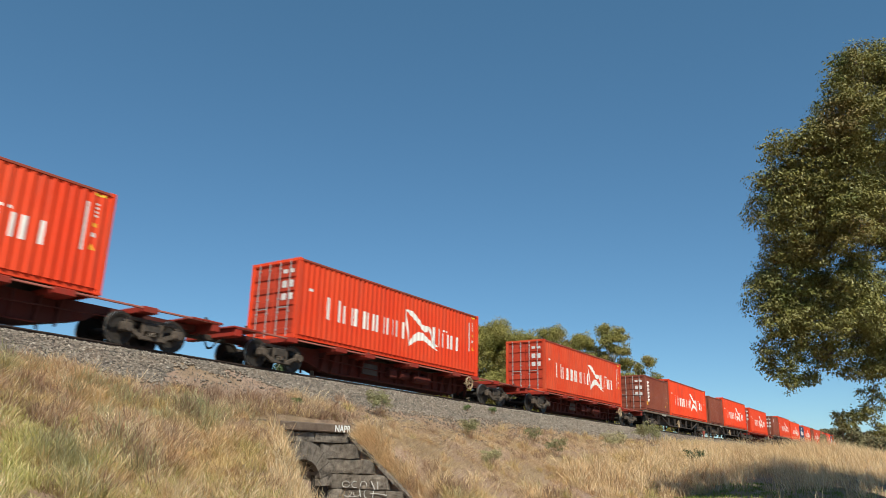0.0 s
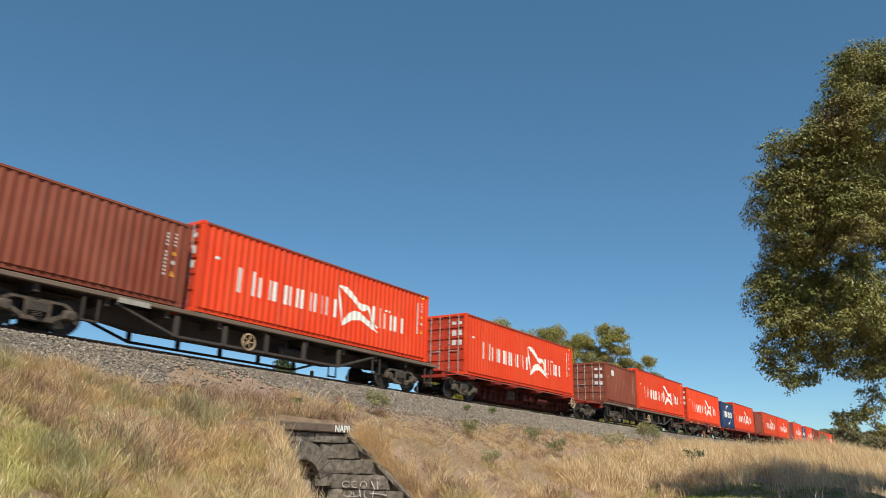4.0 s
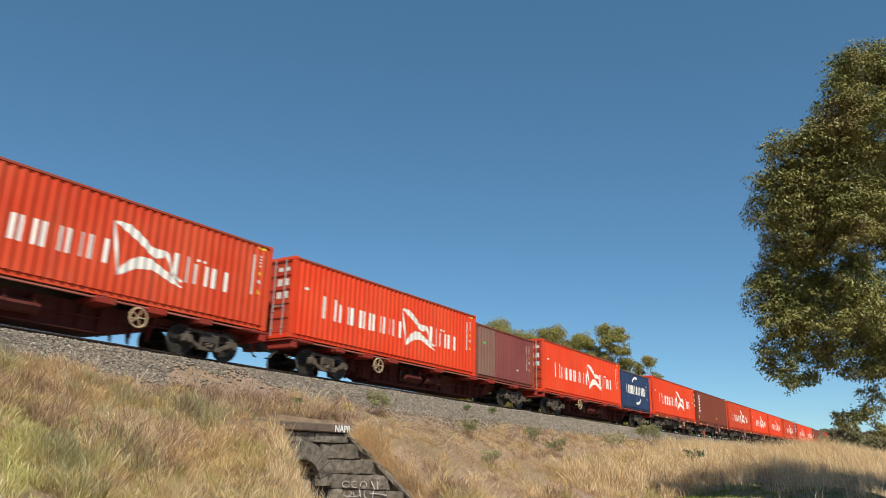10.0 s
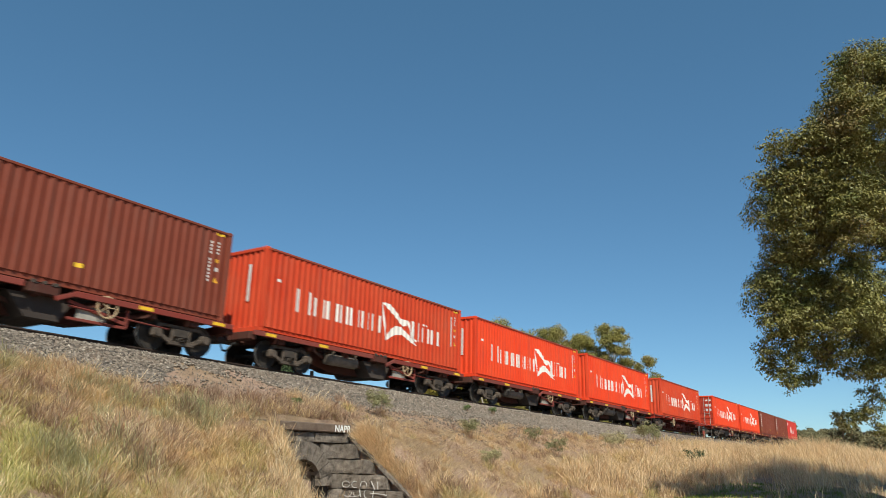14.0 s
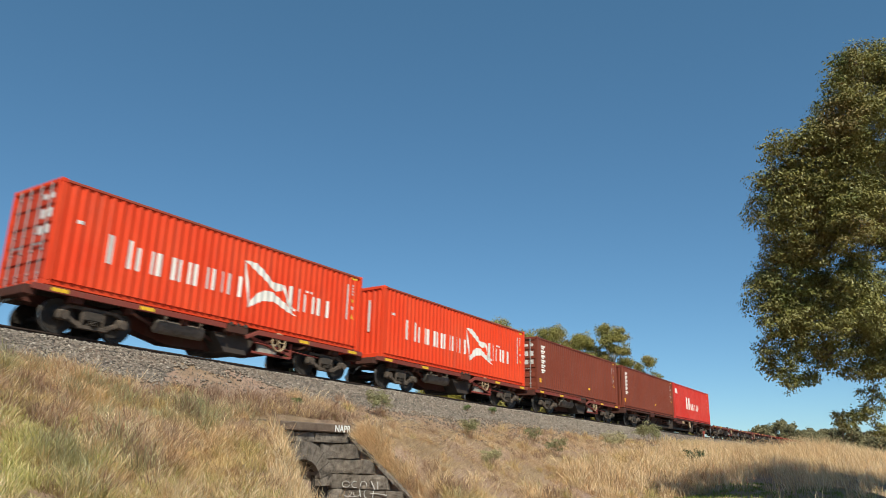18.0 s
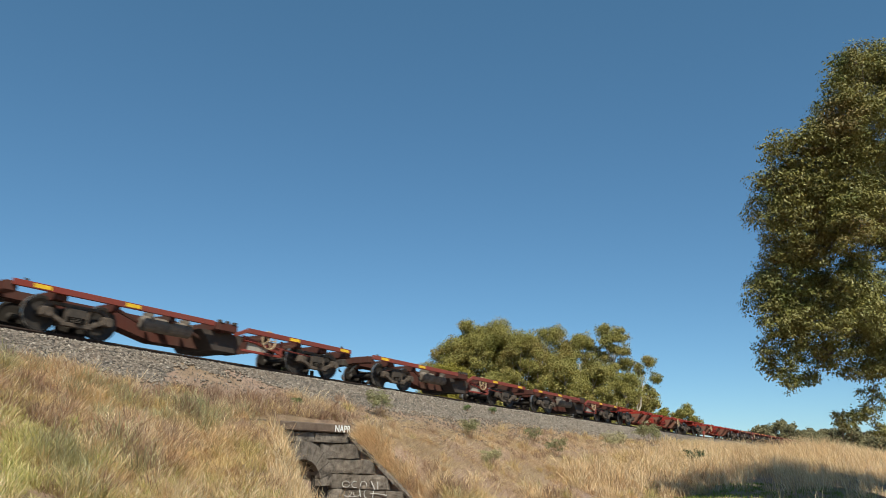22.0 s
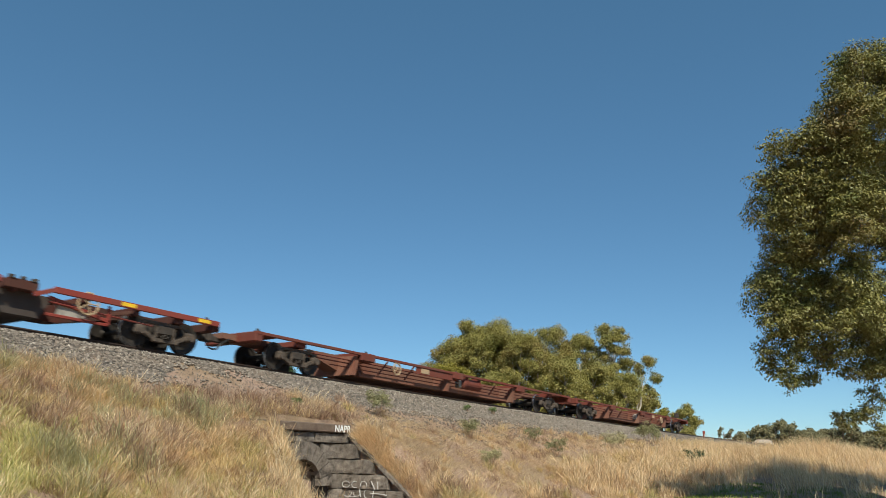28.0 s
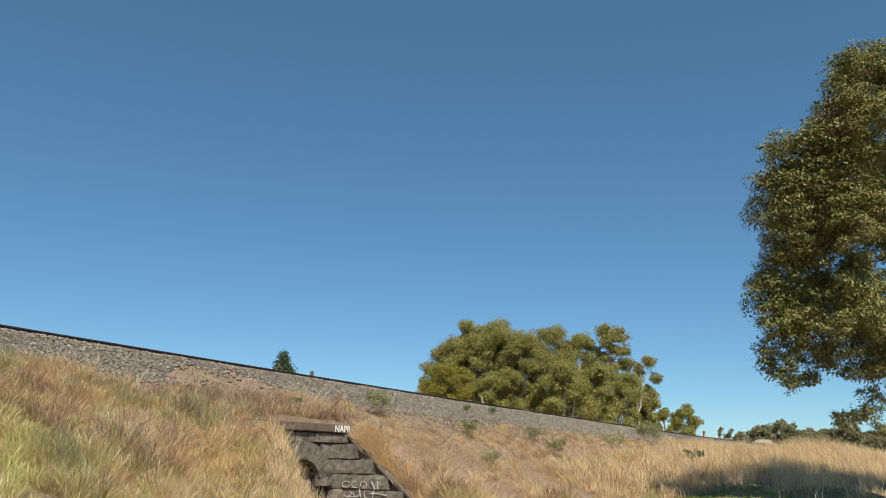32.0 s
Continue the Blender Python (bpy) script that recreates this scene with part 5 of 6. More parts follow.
    thicket("tall_straw", 300, 130, (-8.5, 1.5, 8.6, 12.6), (0.40, 1.15), PALESTRAW, "tall pale straw stalks in front of the shaded grass", 34,
            lambda s, d: front(s, d) * (0.2 + 0.8 * smooth(0.40, 0.62, field(s, d))), 0.011, 0.8)
    thicket("tall_straw", 300, 130, (-8.5, 1.5, 8.6, 12.6), (0.35, 0.95), STRAW, "tall brownish straw stalks in front of the shaded grass", 35,
            lambda s, d: front(s, d) * (0.3 + 0.7 * smooth(0.40, 0.62, hue(s, d))), 0.011, 0.8)
    rng = np.random.default_rng(5)
    down = (NX * 1.6, NY * 1.6)
    s, d = tufts(rng, 6500, 5, -25, 20, 3.6, 10.5, 0.16, lambda s, d: (0.2 + 0.8 * smooth(3.8, 5.8, d)) * clear_of_ditch(s, d) * (0.4 + 0.6 * smooth(0.35, 0.6, vnoise(s / 0.9, d / 1.6, 55))))
    h = rng.uniform(0.03, 0.10, len(s))
    blades("straw_litter", s, d, h, 0.011, 4.0, STRAW, "flattened straw litter lying on the slope", 16, down)
    s, d = tufts(rng, 15000, 5, -12.9, 6, 4.6, 10.6, 0.14, lambda s, d: (0.25 + 0.75 * smooth(0.30, 0.55, vnoise(s / 0.9, d / 1.6, 57))) * smooth(4.4, 5.8, d))
    h = rng.uniform(0.04, 0.14, len(s))
    blades("straw_litter", s, d, h, 0.012, 3.2, PALESTRAW, "pale straw litter lying on the bare slope", 26, down)
    s, d = tufts(rng, 5000, 5, -12.9, 3, 4.6, 10.6, 0.14, lambda s, d: 0.25 + 0.75 * smooth(0.45, 0.65, vnoise(s / 0.8, d / 1.3, 59)))
    h = rng.uniform(0.03, 0.12, len(s))
    blades("dead_stalks", s, d, h, 0.012, 3.2, RUSSET, "russet dead stalks lying on the bare slope", 36, down)
    s, d = tufts(rng, 7500, 10, -10, 26, 8.0, 22.0, 0.10, lambda s, d: smooth(-9, 2, s) * np.exp(-((s - 6.0) / 12) ** 2 - ((d - 15.0) / 5.0) ** 2))
    h = rng.uniform(0.45, 0.95, len(s)) * (1 + 0.35 * np.exp(-((s - 11.0) / 7.0) ** 2)) * (1 - 0.5 * smooth(13.5, 18.0, d))
    blades("tall_grass", s, d, h, 0.013, 0.8, GOLD, "tall golden dry grass on a low rise", 10, (-0.18, 0.05))
    s, d = tufts(rng, 4200, 9, 20, 130, 3.6, 16.0, 0.25, lambda s, d: 0.25 + 0.75 * smooth(0.4, 0.6, vnoise(s / 4, d / 3, 61)))
    h = rng.uniform(0.3, 0.8, len(s))
    blades("dry_grass", s, d, h, 0.035, 0.6, STRAW, "dry grass along the line farther off", 11)
    s, d = tufts(rng, 3400, 8, -20, -1, 12.0, 22.0, 0.10, lambda s, d: smooth(-1, -4, s) * smooth(11.8, 13.2, d - 0.2 * (s + 4)))
    h = rng.uniform(0.06, 0.16, len(s))
    blades("short_grass", s, d, h, 0.018, 0.6, LUSH, "short green grass in tree shade", 12)


def leaf_cloud(name, centres, radii, per, size, aspect, droop, material, parent, seed, hollow=0.5, loose=0.0, cap=0.55, tufts_each=(11, 16), single=False, scatter=0.18):
    """A crown of single leaves: capped tufts set about each bough, every leaf turned more or less outward."""
    rng = np.random.default_rng(seed)
    ps, ns = [], []
    for (cx, cy, cz), r in zip(centres, radii):
        n = max(8, int(per * r * r))
        tufts_n = int(rng.uniform(*tufts_each))
        q = rng.normal(size=(tufts_n, 3))
        q /= np.linalg.norm(q, axis=1)[:, None]
        q[:, 2] = q[:, 2] * 0.85 + 0.12
        q *= (r * rng.uniform(hollow, 0.86, tufts_n))[:, None]
        cr = r * rng.uniform(0.27, 0.52, tufts_n)
        share = cr ** 2 / (cr ** 2).sum()
        which = rng.choice(tufts_n, n, p=share)
        o = rng.normal(size=(n, 3))
        o /= np.linalg.norm(o, axis=1)[:, None]
        low = (o[:, 2] < -0.15) & (rng.uniform(0, 1, n) < cap)
        o[low, 2] *= -0.8
        p = q[which] + o * (cr[which] * rng.uniform(0.2, 1.0, n) ** 0.4)[:, None] * np.array([1, 1, 0.66])
        ps.append(p + np.array([cx, cy, cz]))
        ns.append(o)
    p, o = np.concatenate(ps), np.concatenate(ns)
    n = len(p)
    p = p + rng.normal(0, loose, (n, 3))
    nor = o + rng.normal(size=(n, 3)) * scatter + np.array([0, 0, 0.28])
    nor /= np.linalg.norm(nor, axis=1)[:, None]
    along = rng.normal(size=(n, 3)) - np.array([0, 0, droop])
    along -= nor * (along * nor).sum(1)[:, None]
    along /= np.linalg.norm(along, axis=1)[:, None] + 1e-9
    side = np.cross(nor, along)
    L = size * rng.uniform(0.6, 1.35, n)[:, None]
    W = L * aspect
    if single:
        v = np.stack([p - along * L / 2, p + side * W * 0.6 + along * L * 0.3, p - side * W * 0.6 + along * L * 0.4], 1)
        f = (np.array([(0, 1, 2)])[None] + 3 * np.arange(n)[:, None, None]).reshape(-1, 3)
    else:
        v = np.stack([p - along * L / 2, p + side * W / 2 - along * L * 0.08, p + along * L / 2, p - side * W / 2 - along * L * 0.08], 1)
        f = (np.array([(0, 2, 1), (0, 3, 2)])[None] + 4 * np.arange(n)[:, None, None]).reshape(-1, 3)
    ob = new(name, fast_mesh(name, v.reshape(-1, 3), f, material))
    ob.parent = parent
    return ob


def limb(g, a, b, r0, r1, rng, bend=0.12, n=5, k=7):
    a, b = Vector(a), Vector(b)
    pts = []
    for i in range(n + 1):
        t = i / n
        p = a.lerp(b, t)
        if 0 < i < n:
            p += Vector(rng.normal(0, bend, 3)) * (b - a).length * 0.25
        pts.append((p, r0 + (r1 - r0) * t))
    for (p, ra), (q, rb) in zip(pts, pts[1:]):
        g.cyl(p, q, ra, k, rb)
    return [p for p, _ in pts]


def tree(name, label, x, y, height, width, first, boughs, per, leaf, material, seed, trunk=0.22, droop=0.5, aspect=0.75, group="", cone=False, forks=0):
    """A tree of a tapered trunk with limbs and a leafy, gappy crown."""
    rng = np.random.default_rng(seed)
    s, d = land_sd(x, y)
    z0 = float(land_z(s, d)) - 0.1
    t = thing(name, label, "tree", group)
    t.location = (x, y, z0)
    g = Geo()
    top = (rng.normal(0, 0.3), rng.normal(0, 0.3), height * 0.8)
    stem = limb(g, (0, 0, 0), top, trunk, trunk * 0.35, rng)
    for k in range(forks):
        a = rng.uniform(0, 6.283)
        limb(g, (0.2 * math.cos(a), 0.2 * math.sin(a), 0), (width * 0.33 * math.cos(a), width * 0.33 * math.sin(a), height * rng.uniform(0.55, 0.70)), trunk * 0.7, trunk * 0.25, rng, 0.10, 6, 7)
    cs, rs = [], []
    for k in range(boughs):
        a = 2.399 * k + rng.uniform(-0.4, 0.4)
        u = (k + 0.5) / boughs
        zz = first + (height - first) * (0.12 + 0.80 * u)
        belt = math.sin(math.pi * min(max(0.18 + 0.72 * u, 0), 1)) ** 0.7
        rr = width * 0.5 * belt * rng.uniform(0.35, 0.85)
        br = width * 0.5 * rng.uniform(0.32, 0.50)
        if cone:
            zz = first * 0.5 + (height - first * 0.5) * u
            rr, br = width * 0.22 * (1 - u), width * (0.045 + 0.40 * (1 - u))
        zz = min(zz, height - br * 0.9)
        c = (rr * math.cos(a), rr * math.sin(a), zz)
        cs.append(c)
        rs.append(br)
        limb(g, stem[min(4, 1 + int(u * 4))], c, trunk * 0.4, trunk * 0.1, rng, 0.1, 3, 5)
    part("trunk", g, PALEBARK if forks else BARK, t, "pale smooth bark" if forks else "grey-brown bark")
    leaf_cloud("crown", cs, rs, per, leaf, aspect, droop, material, t, seed + 1, 0.25, 0.12, 0.10, (16, 24), True, 0.45)
    return t


def near_gum():
    t = thing("gum_tree", "tall eucalyptus with drooping olive-green leaf clumps beside the line", "tree", "gum trees")
    bx, by = 14.2, 20.6
    s, d = land_sd(bx, by)
    z0 = float(land_z(s, d)) - 0.15
    t.location = (bx, by, z0)
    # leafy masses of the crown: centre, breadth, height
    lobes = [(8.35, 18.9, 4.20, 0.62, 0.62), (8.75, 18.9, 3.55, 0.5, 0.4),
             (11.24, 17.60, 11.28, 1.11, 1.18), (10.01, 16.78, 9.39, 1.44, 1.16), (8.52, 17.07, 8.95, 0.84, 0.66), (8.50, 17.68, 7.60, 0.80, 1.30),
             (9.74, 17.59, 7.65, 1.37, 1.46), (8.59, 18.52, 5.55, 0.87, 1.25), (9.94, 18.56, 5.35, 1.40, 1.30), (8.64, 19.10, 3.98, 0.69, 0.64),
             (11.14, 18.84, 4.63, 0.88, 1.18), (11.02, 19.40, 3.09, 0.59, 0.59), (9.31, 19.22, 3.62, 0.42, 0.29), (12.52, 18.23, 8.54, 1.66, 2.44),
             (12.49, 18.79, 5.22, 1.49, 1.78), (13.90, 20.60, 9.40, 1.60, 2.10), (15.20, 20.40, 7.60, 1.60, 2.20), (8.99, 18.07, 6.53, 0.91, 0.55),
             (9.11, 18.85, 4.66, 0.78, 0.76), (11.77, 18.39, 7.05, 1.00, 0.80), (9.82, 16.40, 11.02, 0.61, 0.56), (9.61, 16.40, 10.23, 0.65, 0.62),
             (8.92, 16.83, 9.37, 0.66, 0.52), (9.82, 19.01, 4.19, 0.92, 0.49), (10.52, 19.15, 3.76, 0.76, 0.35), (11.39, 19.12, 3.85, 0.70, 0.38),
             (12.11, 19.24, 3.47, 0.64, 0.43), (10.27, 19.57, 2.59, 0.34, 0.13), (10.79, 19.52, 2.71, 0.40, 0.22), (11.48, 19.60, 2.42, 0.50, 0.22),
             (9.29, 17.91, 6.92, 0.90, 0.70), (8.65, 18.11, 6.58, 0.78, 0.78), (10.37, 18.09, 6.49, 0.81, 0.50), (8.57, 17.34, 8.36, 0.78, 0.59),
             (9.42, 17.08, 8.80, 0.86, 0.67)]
    pick = np.random.default_rng(76)
    boughs = []
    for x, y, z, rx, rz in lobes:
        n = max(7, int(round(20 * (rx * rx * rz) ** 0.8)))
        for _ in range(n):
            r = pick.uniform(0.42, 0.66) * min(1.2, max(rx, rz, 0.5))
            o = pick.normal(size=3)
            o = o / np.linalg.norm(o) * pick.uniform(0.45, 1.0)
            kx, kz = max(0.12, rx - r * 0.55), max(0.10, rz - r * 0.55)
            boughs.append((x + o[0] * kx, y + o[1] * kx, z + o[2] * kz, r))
    rng = np.random.default_rng(77)
    g = Geo()
    stem = limb(g, (0, 0, 0), (-1.2, -0.6, 12.0), 0.42, 0.12, rng, 0.05, 8, 10)
    cs, rs = [], []
    nodes = [(Vector(p), 0.10) for p in stem[2:]]
    for x, y, z, r in sorted(boughs, key=lambda q: math.hypot(q[0] - bx + 0.6, q[1] - by + 0.3)):
        c = Vector((x - bx, y - by, z - z0))
        cs.append(tuple(c))
        rs.append(r)
        a, thick = min(nodes, key=lambda q: (q[0] - c).length + 0.5 * max(0.0, q[0].z - c.z))
        if (a - c).length > 0.3:
            limb(g, a, c, max(0.014, thick * 0.75), max(0.010, thick * 0.55), rng, 0.16, 4, 5)
            nodes.append((c, max(0.014, thick * 0.72)))
    part("trunk", g, BARK_DARK, t, "dark grey-brown bark")
    leaf_cloud("crown", cs, rs, 1800, 0.074, 0.46, 0.9, GUM, t, 78, 0.45, 0.03, 0.62, (9, 13))
    return t


def trees():
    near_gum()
    G = "gum trees across the line"
    olive = "olive-green eucalyptus with a dense domed crown behind the embankment"
    for x, y, h, w, first, n, seed in ((4.7, 81.9, 14.6, 10.6, 3.5, 26, 101), (0.6, 80.5, 11.9, 6.2, 2.5, 14, 103), (11.5, 83.1, 14.6, 7.0, 3.0, 17, 105),
                                       (15.6, 84.5, 14.2, 6.8, 3.0, 17, 107), (8.0, 78.6, 13.2, 6.6, 2.0, 17, 113), (5.0, 76.5, 8.6, 5.2, 1.0, 12, 131),
                                       (12.4, 77.0, 11.0, 6.8, 0.8, 20, 115), (16.2, 78.5, 9.8, 6.0, 0.8, 17, 133), (19.3, 79.5, 8.4, 5.2, 0.8, 15, 117)):
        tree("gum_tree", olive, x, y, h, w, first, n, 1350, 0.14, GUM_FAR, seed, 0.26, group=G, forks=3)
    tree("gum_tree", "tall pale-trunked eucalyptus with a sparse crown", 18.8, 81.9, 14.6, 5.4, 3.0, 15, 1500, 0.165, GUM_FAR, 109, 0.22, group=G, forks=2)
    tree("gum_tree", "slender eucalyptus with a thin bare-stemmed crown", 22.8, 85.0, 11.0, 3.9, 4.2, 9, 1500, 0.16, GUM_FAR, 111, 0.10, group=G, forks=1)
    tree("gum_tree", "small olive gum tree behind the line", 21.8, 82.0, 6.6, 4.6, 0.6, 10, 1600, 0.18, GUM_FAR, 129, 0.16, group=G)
    tree("wattle_tree", "low rounded yellowish wattle behind the embankment", 0.6, 70.0, 8.4, 4.8, 3.5, 18, 2600, 0.12, GUM_GOLD, 119, 0.2, group=G)
    tree("gum_tree", "small yellow-green gum tree behind the line", 29.8, 101.0, 6.6, 4.0, 0.5, 8, 1600, 0.18, GUM_GOLD, 127, 0.2, group=G)
    tree("gum_tree", "small yellow-green gum tree behind the line", 26.6, 98.0, 7.0, 4.0, 0.5, 8, 1600, 0.18, GUM_GOLD, 121, 0.2, group=G)
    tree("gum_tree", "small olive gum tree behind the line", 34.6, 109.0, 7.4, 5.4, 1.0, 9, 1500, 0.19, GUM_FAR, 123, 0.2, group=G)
    tree("conifer", "dark green young conifer behind the embankment", -11.9, 56.8, 7.9, 5.4, 3.0, 44, 900, 0.12, PINE, 125, 0.12, 0.1, cone=True)
    far = [(65.1, 178.5, 10.4, 2.4), (67.1, 177.8, 9.9, 3.4), (69.0, 177.0, 8.9, 5.0), (66.3, 162.0, 9.7, 4.6), (67.8, 161.3, 10.1, 4.0), (72.1, 164.9, 11.1, 8.0),
           (72.3, 159.4, 10.3, 4.6), (126.6, 272.0, 14.3, 6.4), (129.2, 270.8, 14.5, 9.2), (133.5, 268.7, 14.3, 11.0), (135.8, 267.4, 13.9, 10.0), (55.7, 106.3, 7.4, 3.0),
           (56.7, 105.7, 7.0, 3.4), (72.8, 131.1, 7.2, 5.0), (69.3, 121.6, 6.6, 5.0), (82.5, 172.6, 9.2, 8.0), (92.0, 170.0, 9.0, 8.0)]
    for k, (x, y, h, w) in enumerate(far):
        h = h - float(land_z(*land_sd(x, y)))
        tree("park_tree", "distant park tree beyond the field, its grey-green leaves paled for haze", x, y, h, w, 0.6, 9, 330 if x < 120 else 120, 0.36 if x < 120 else 0.6, FARLEAF, 201 + 2 * k, 0.2, group="distant trees")


def shrub(name, label, s, d, r, h, material, seed, per=1500, leaf=0.07):
    x, y = land_xy(s, d)
    z = float(land_z(s, d))
    t = thing(name, label, "plant", "weeds on the embankment")
    t.location = (float(x), float(y), z)
    rng = np.random.default_rng(seed)
    g = Geo()
    cs, rs = [], []
    for k in range(7):
        a = 6.283 * k / 7
        c = (0.45 * r * math.cos(a) * rng.uniform(0.5, 1.1), 0.45 * r * math.sin(a) * rng.uniform(0.5, 1.1), h * rng.uniform(0.35, 0.75))
        limb(g, (0, 0, -0.05), c, 0.012, 0.005, rng, 0.1, 3, 5)
        cs.append(c)
        rs.append(0.45 * r)
    part("stems", g, RUSSET, t)
    leaf_cloud("leaves", cs, rs, per / r, leaf, 0.3, -0.6, material, t, seed + 1, 0.1)


def shrubs():
    shrub("weed_bush", "loose grey-green weed bush on the slope", -11.0, 5.05, 0.66, 0.85, BUSH, 301, 2600, 0.06)
    shrub("weed_bush", "rounded grey-green weed on the slope", -7.3, 6.1, 0.56, 0.72, BUSH, 303, 1900, 0.06)
    shrub("weed_bush", "small grey-green weed on the slope", -2.6, 6.0, 0.48, 0.60, BUSH, 305)
    shrub("weed_bush", "grey-green weed among straw stalks", -3.9, 7.6, 0.55, 0.75, BUSH, 317)
    shrub("weed_bush", "pale olive weed low on the slope", -9.4, 8.1, 0.50, 0.55, SHRUB, 319)
    shrub("weed_bush", "broad green weed bush on the slope", 11.8, 5.8, 1.15, 1.15, BUSH, 307, 2600, 0.08)
    shrub("weed_bush", "low olive weed bush among straw stalks", 3.0, 7.2, 0.85, 0.70, SHRUB, 321, 1900)
    shrub("weed_bush", "dark brown-green thorny bush before the tall grass", 3.4, 10.5, 0.75, 0.62, PINE, 323, 1500)
    shrub("weed_bush", "fresh green weed at the ballast edge", -2.4, 2.9, 0.28, 0.30, WEED, 309, 900)
    shrub("weed_bush", "fresh green weed at the ballast edge", -0.2, 2.9, 0.32, 0.36, WEED, 311, 900)
    shrub("weed_bush", "fresh green weed on the slope", -18.2, 5.6, 0.30, 0.28, WEED, 313, 900)
    shrub("weed_bush", "small green weed on the slope", -14.0, 4.6, 0.24, 0.30, WEED, 315, 900)


def track():
    tr = thing("railway_track", "rusty steel rails on concrete sleepers in ballast", "railway track", kind="structure")
    prof = [(-0.035, 0.0), (0.035, 0.0), (0.035, -0.035), (0.010, -0.05), (0.010, -0.135), (0.07, -0.15), (0.07, -0.165), (-0.07, -0.165), (-0.07, -0.15), (-0.010, -0.135), (-0.010, -0.05), (-0.035, -0.035)]
    ss = graded(-300, -40, 60, 480, 2.0, 1.05)
    for side in (0.755, -0.755):
        g = Geo()
        n = len(prof)
        vs = []
        for s in ss:
            x, y, z, a = on_track(s)
            for u, w in prof:
                q = side + u
                vs.append((x + math.cos(a) * q, y - math.sin(a) * q, z + w))
        fs = []
        for i in range(len(ss) - 1):
            for j in range(n):
                fs.append((i * n + j, i * n + (j + 1) % n, (i + 1) * n + (j + 1) % n, (i + 1) * n + j))
        g.add(vs, fs)
        g.m = [1 if (k % n) == 0 else 0 for k in range(len(fs))]
        part("rail", g, [RAILSTEEL, RAILTOP], tr)
    me = Geo().box(-0.13, 0.13, -1.25, 1.25, -0.36, -0.165, 0.02).mesh("sleeper", CONCRETE)
    for k in range(150):
        ob = part("sleeper", me, None, tr)
        ob.matrix_basis = track_pose(-42 + k * 0.667, 0.5)


def rock(x0, x1, y0, y1, z0, z1, rng, k=4):
    """A rough-hewn block: worn edges and a lumpy face."""
    lo, hi = (x0, y0, z0), (x1, y1, z1)
    mid = [(a + b) / 2 for a, b in zip(lo, hi)]
    ph = [rng.uniform(0, 6.28) for _ in range(6)]
    g = Geo()
    for axis in range(3):
        u, v = (axis + 1) % 3, (axis + 2) % 3
        for side in (0, 1):
            vs = []
            for i in range(k + 1):
                for j in range(k + 1):
                    p = [0.0, 0.0, 0.0]
                    p[axis] = hi[axis] if side else lo[axis]
                    p[u] = lo[u] + (hi[u] - lo[u]) * i / k
                    p[v] = lo[v] + (hi[v] - lo[v]) * j / k
                    ends = sum(1 for a in range(3) if min(abs(p[a] - lo[a]), abs(p[a] - hi[a])) < 1e-6)
                    pull = (0.0, 0.0, 0.007, 0.014)[ends]
                    q = []
                    for a in range(3):
                        b = p[(a + 1) % 3] * 9.0 + p[(a + 2) % 3] * 13.0
                        q.append(p[a] + 0.010 * math.sin(b + ph[a]) + 0.007 * math.sin(2.7 * b + p[a] * 5.0 + ph[a + 3]) + math.copysign(min(pull, abs(mid[a] - p[a])), mid[a] - p[a]))
                    vs.append(tuple(q))
            fs = []
            for i in range(k):
                for j in range(k):
                    c = i * (k + 1) + j
                    f = (c, c + k + 1, c + k + 2, c + 1)
                    fs.append(f if side else f[::-1])
            g.add(vs, fs)
    return g


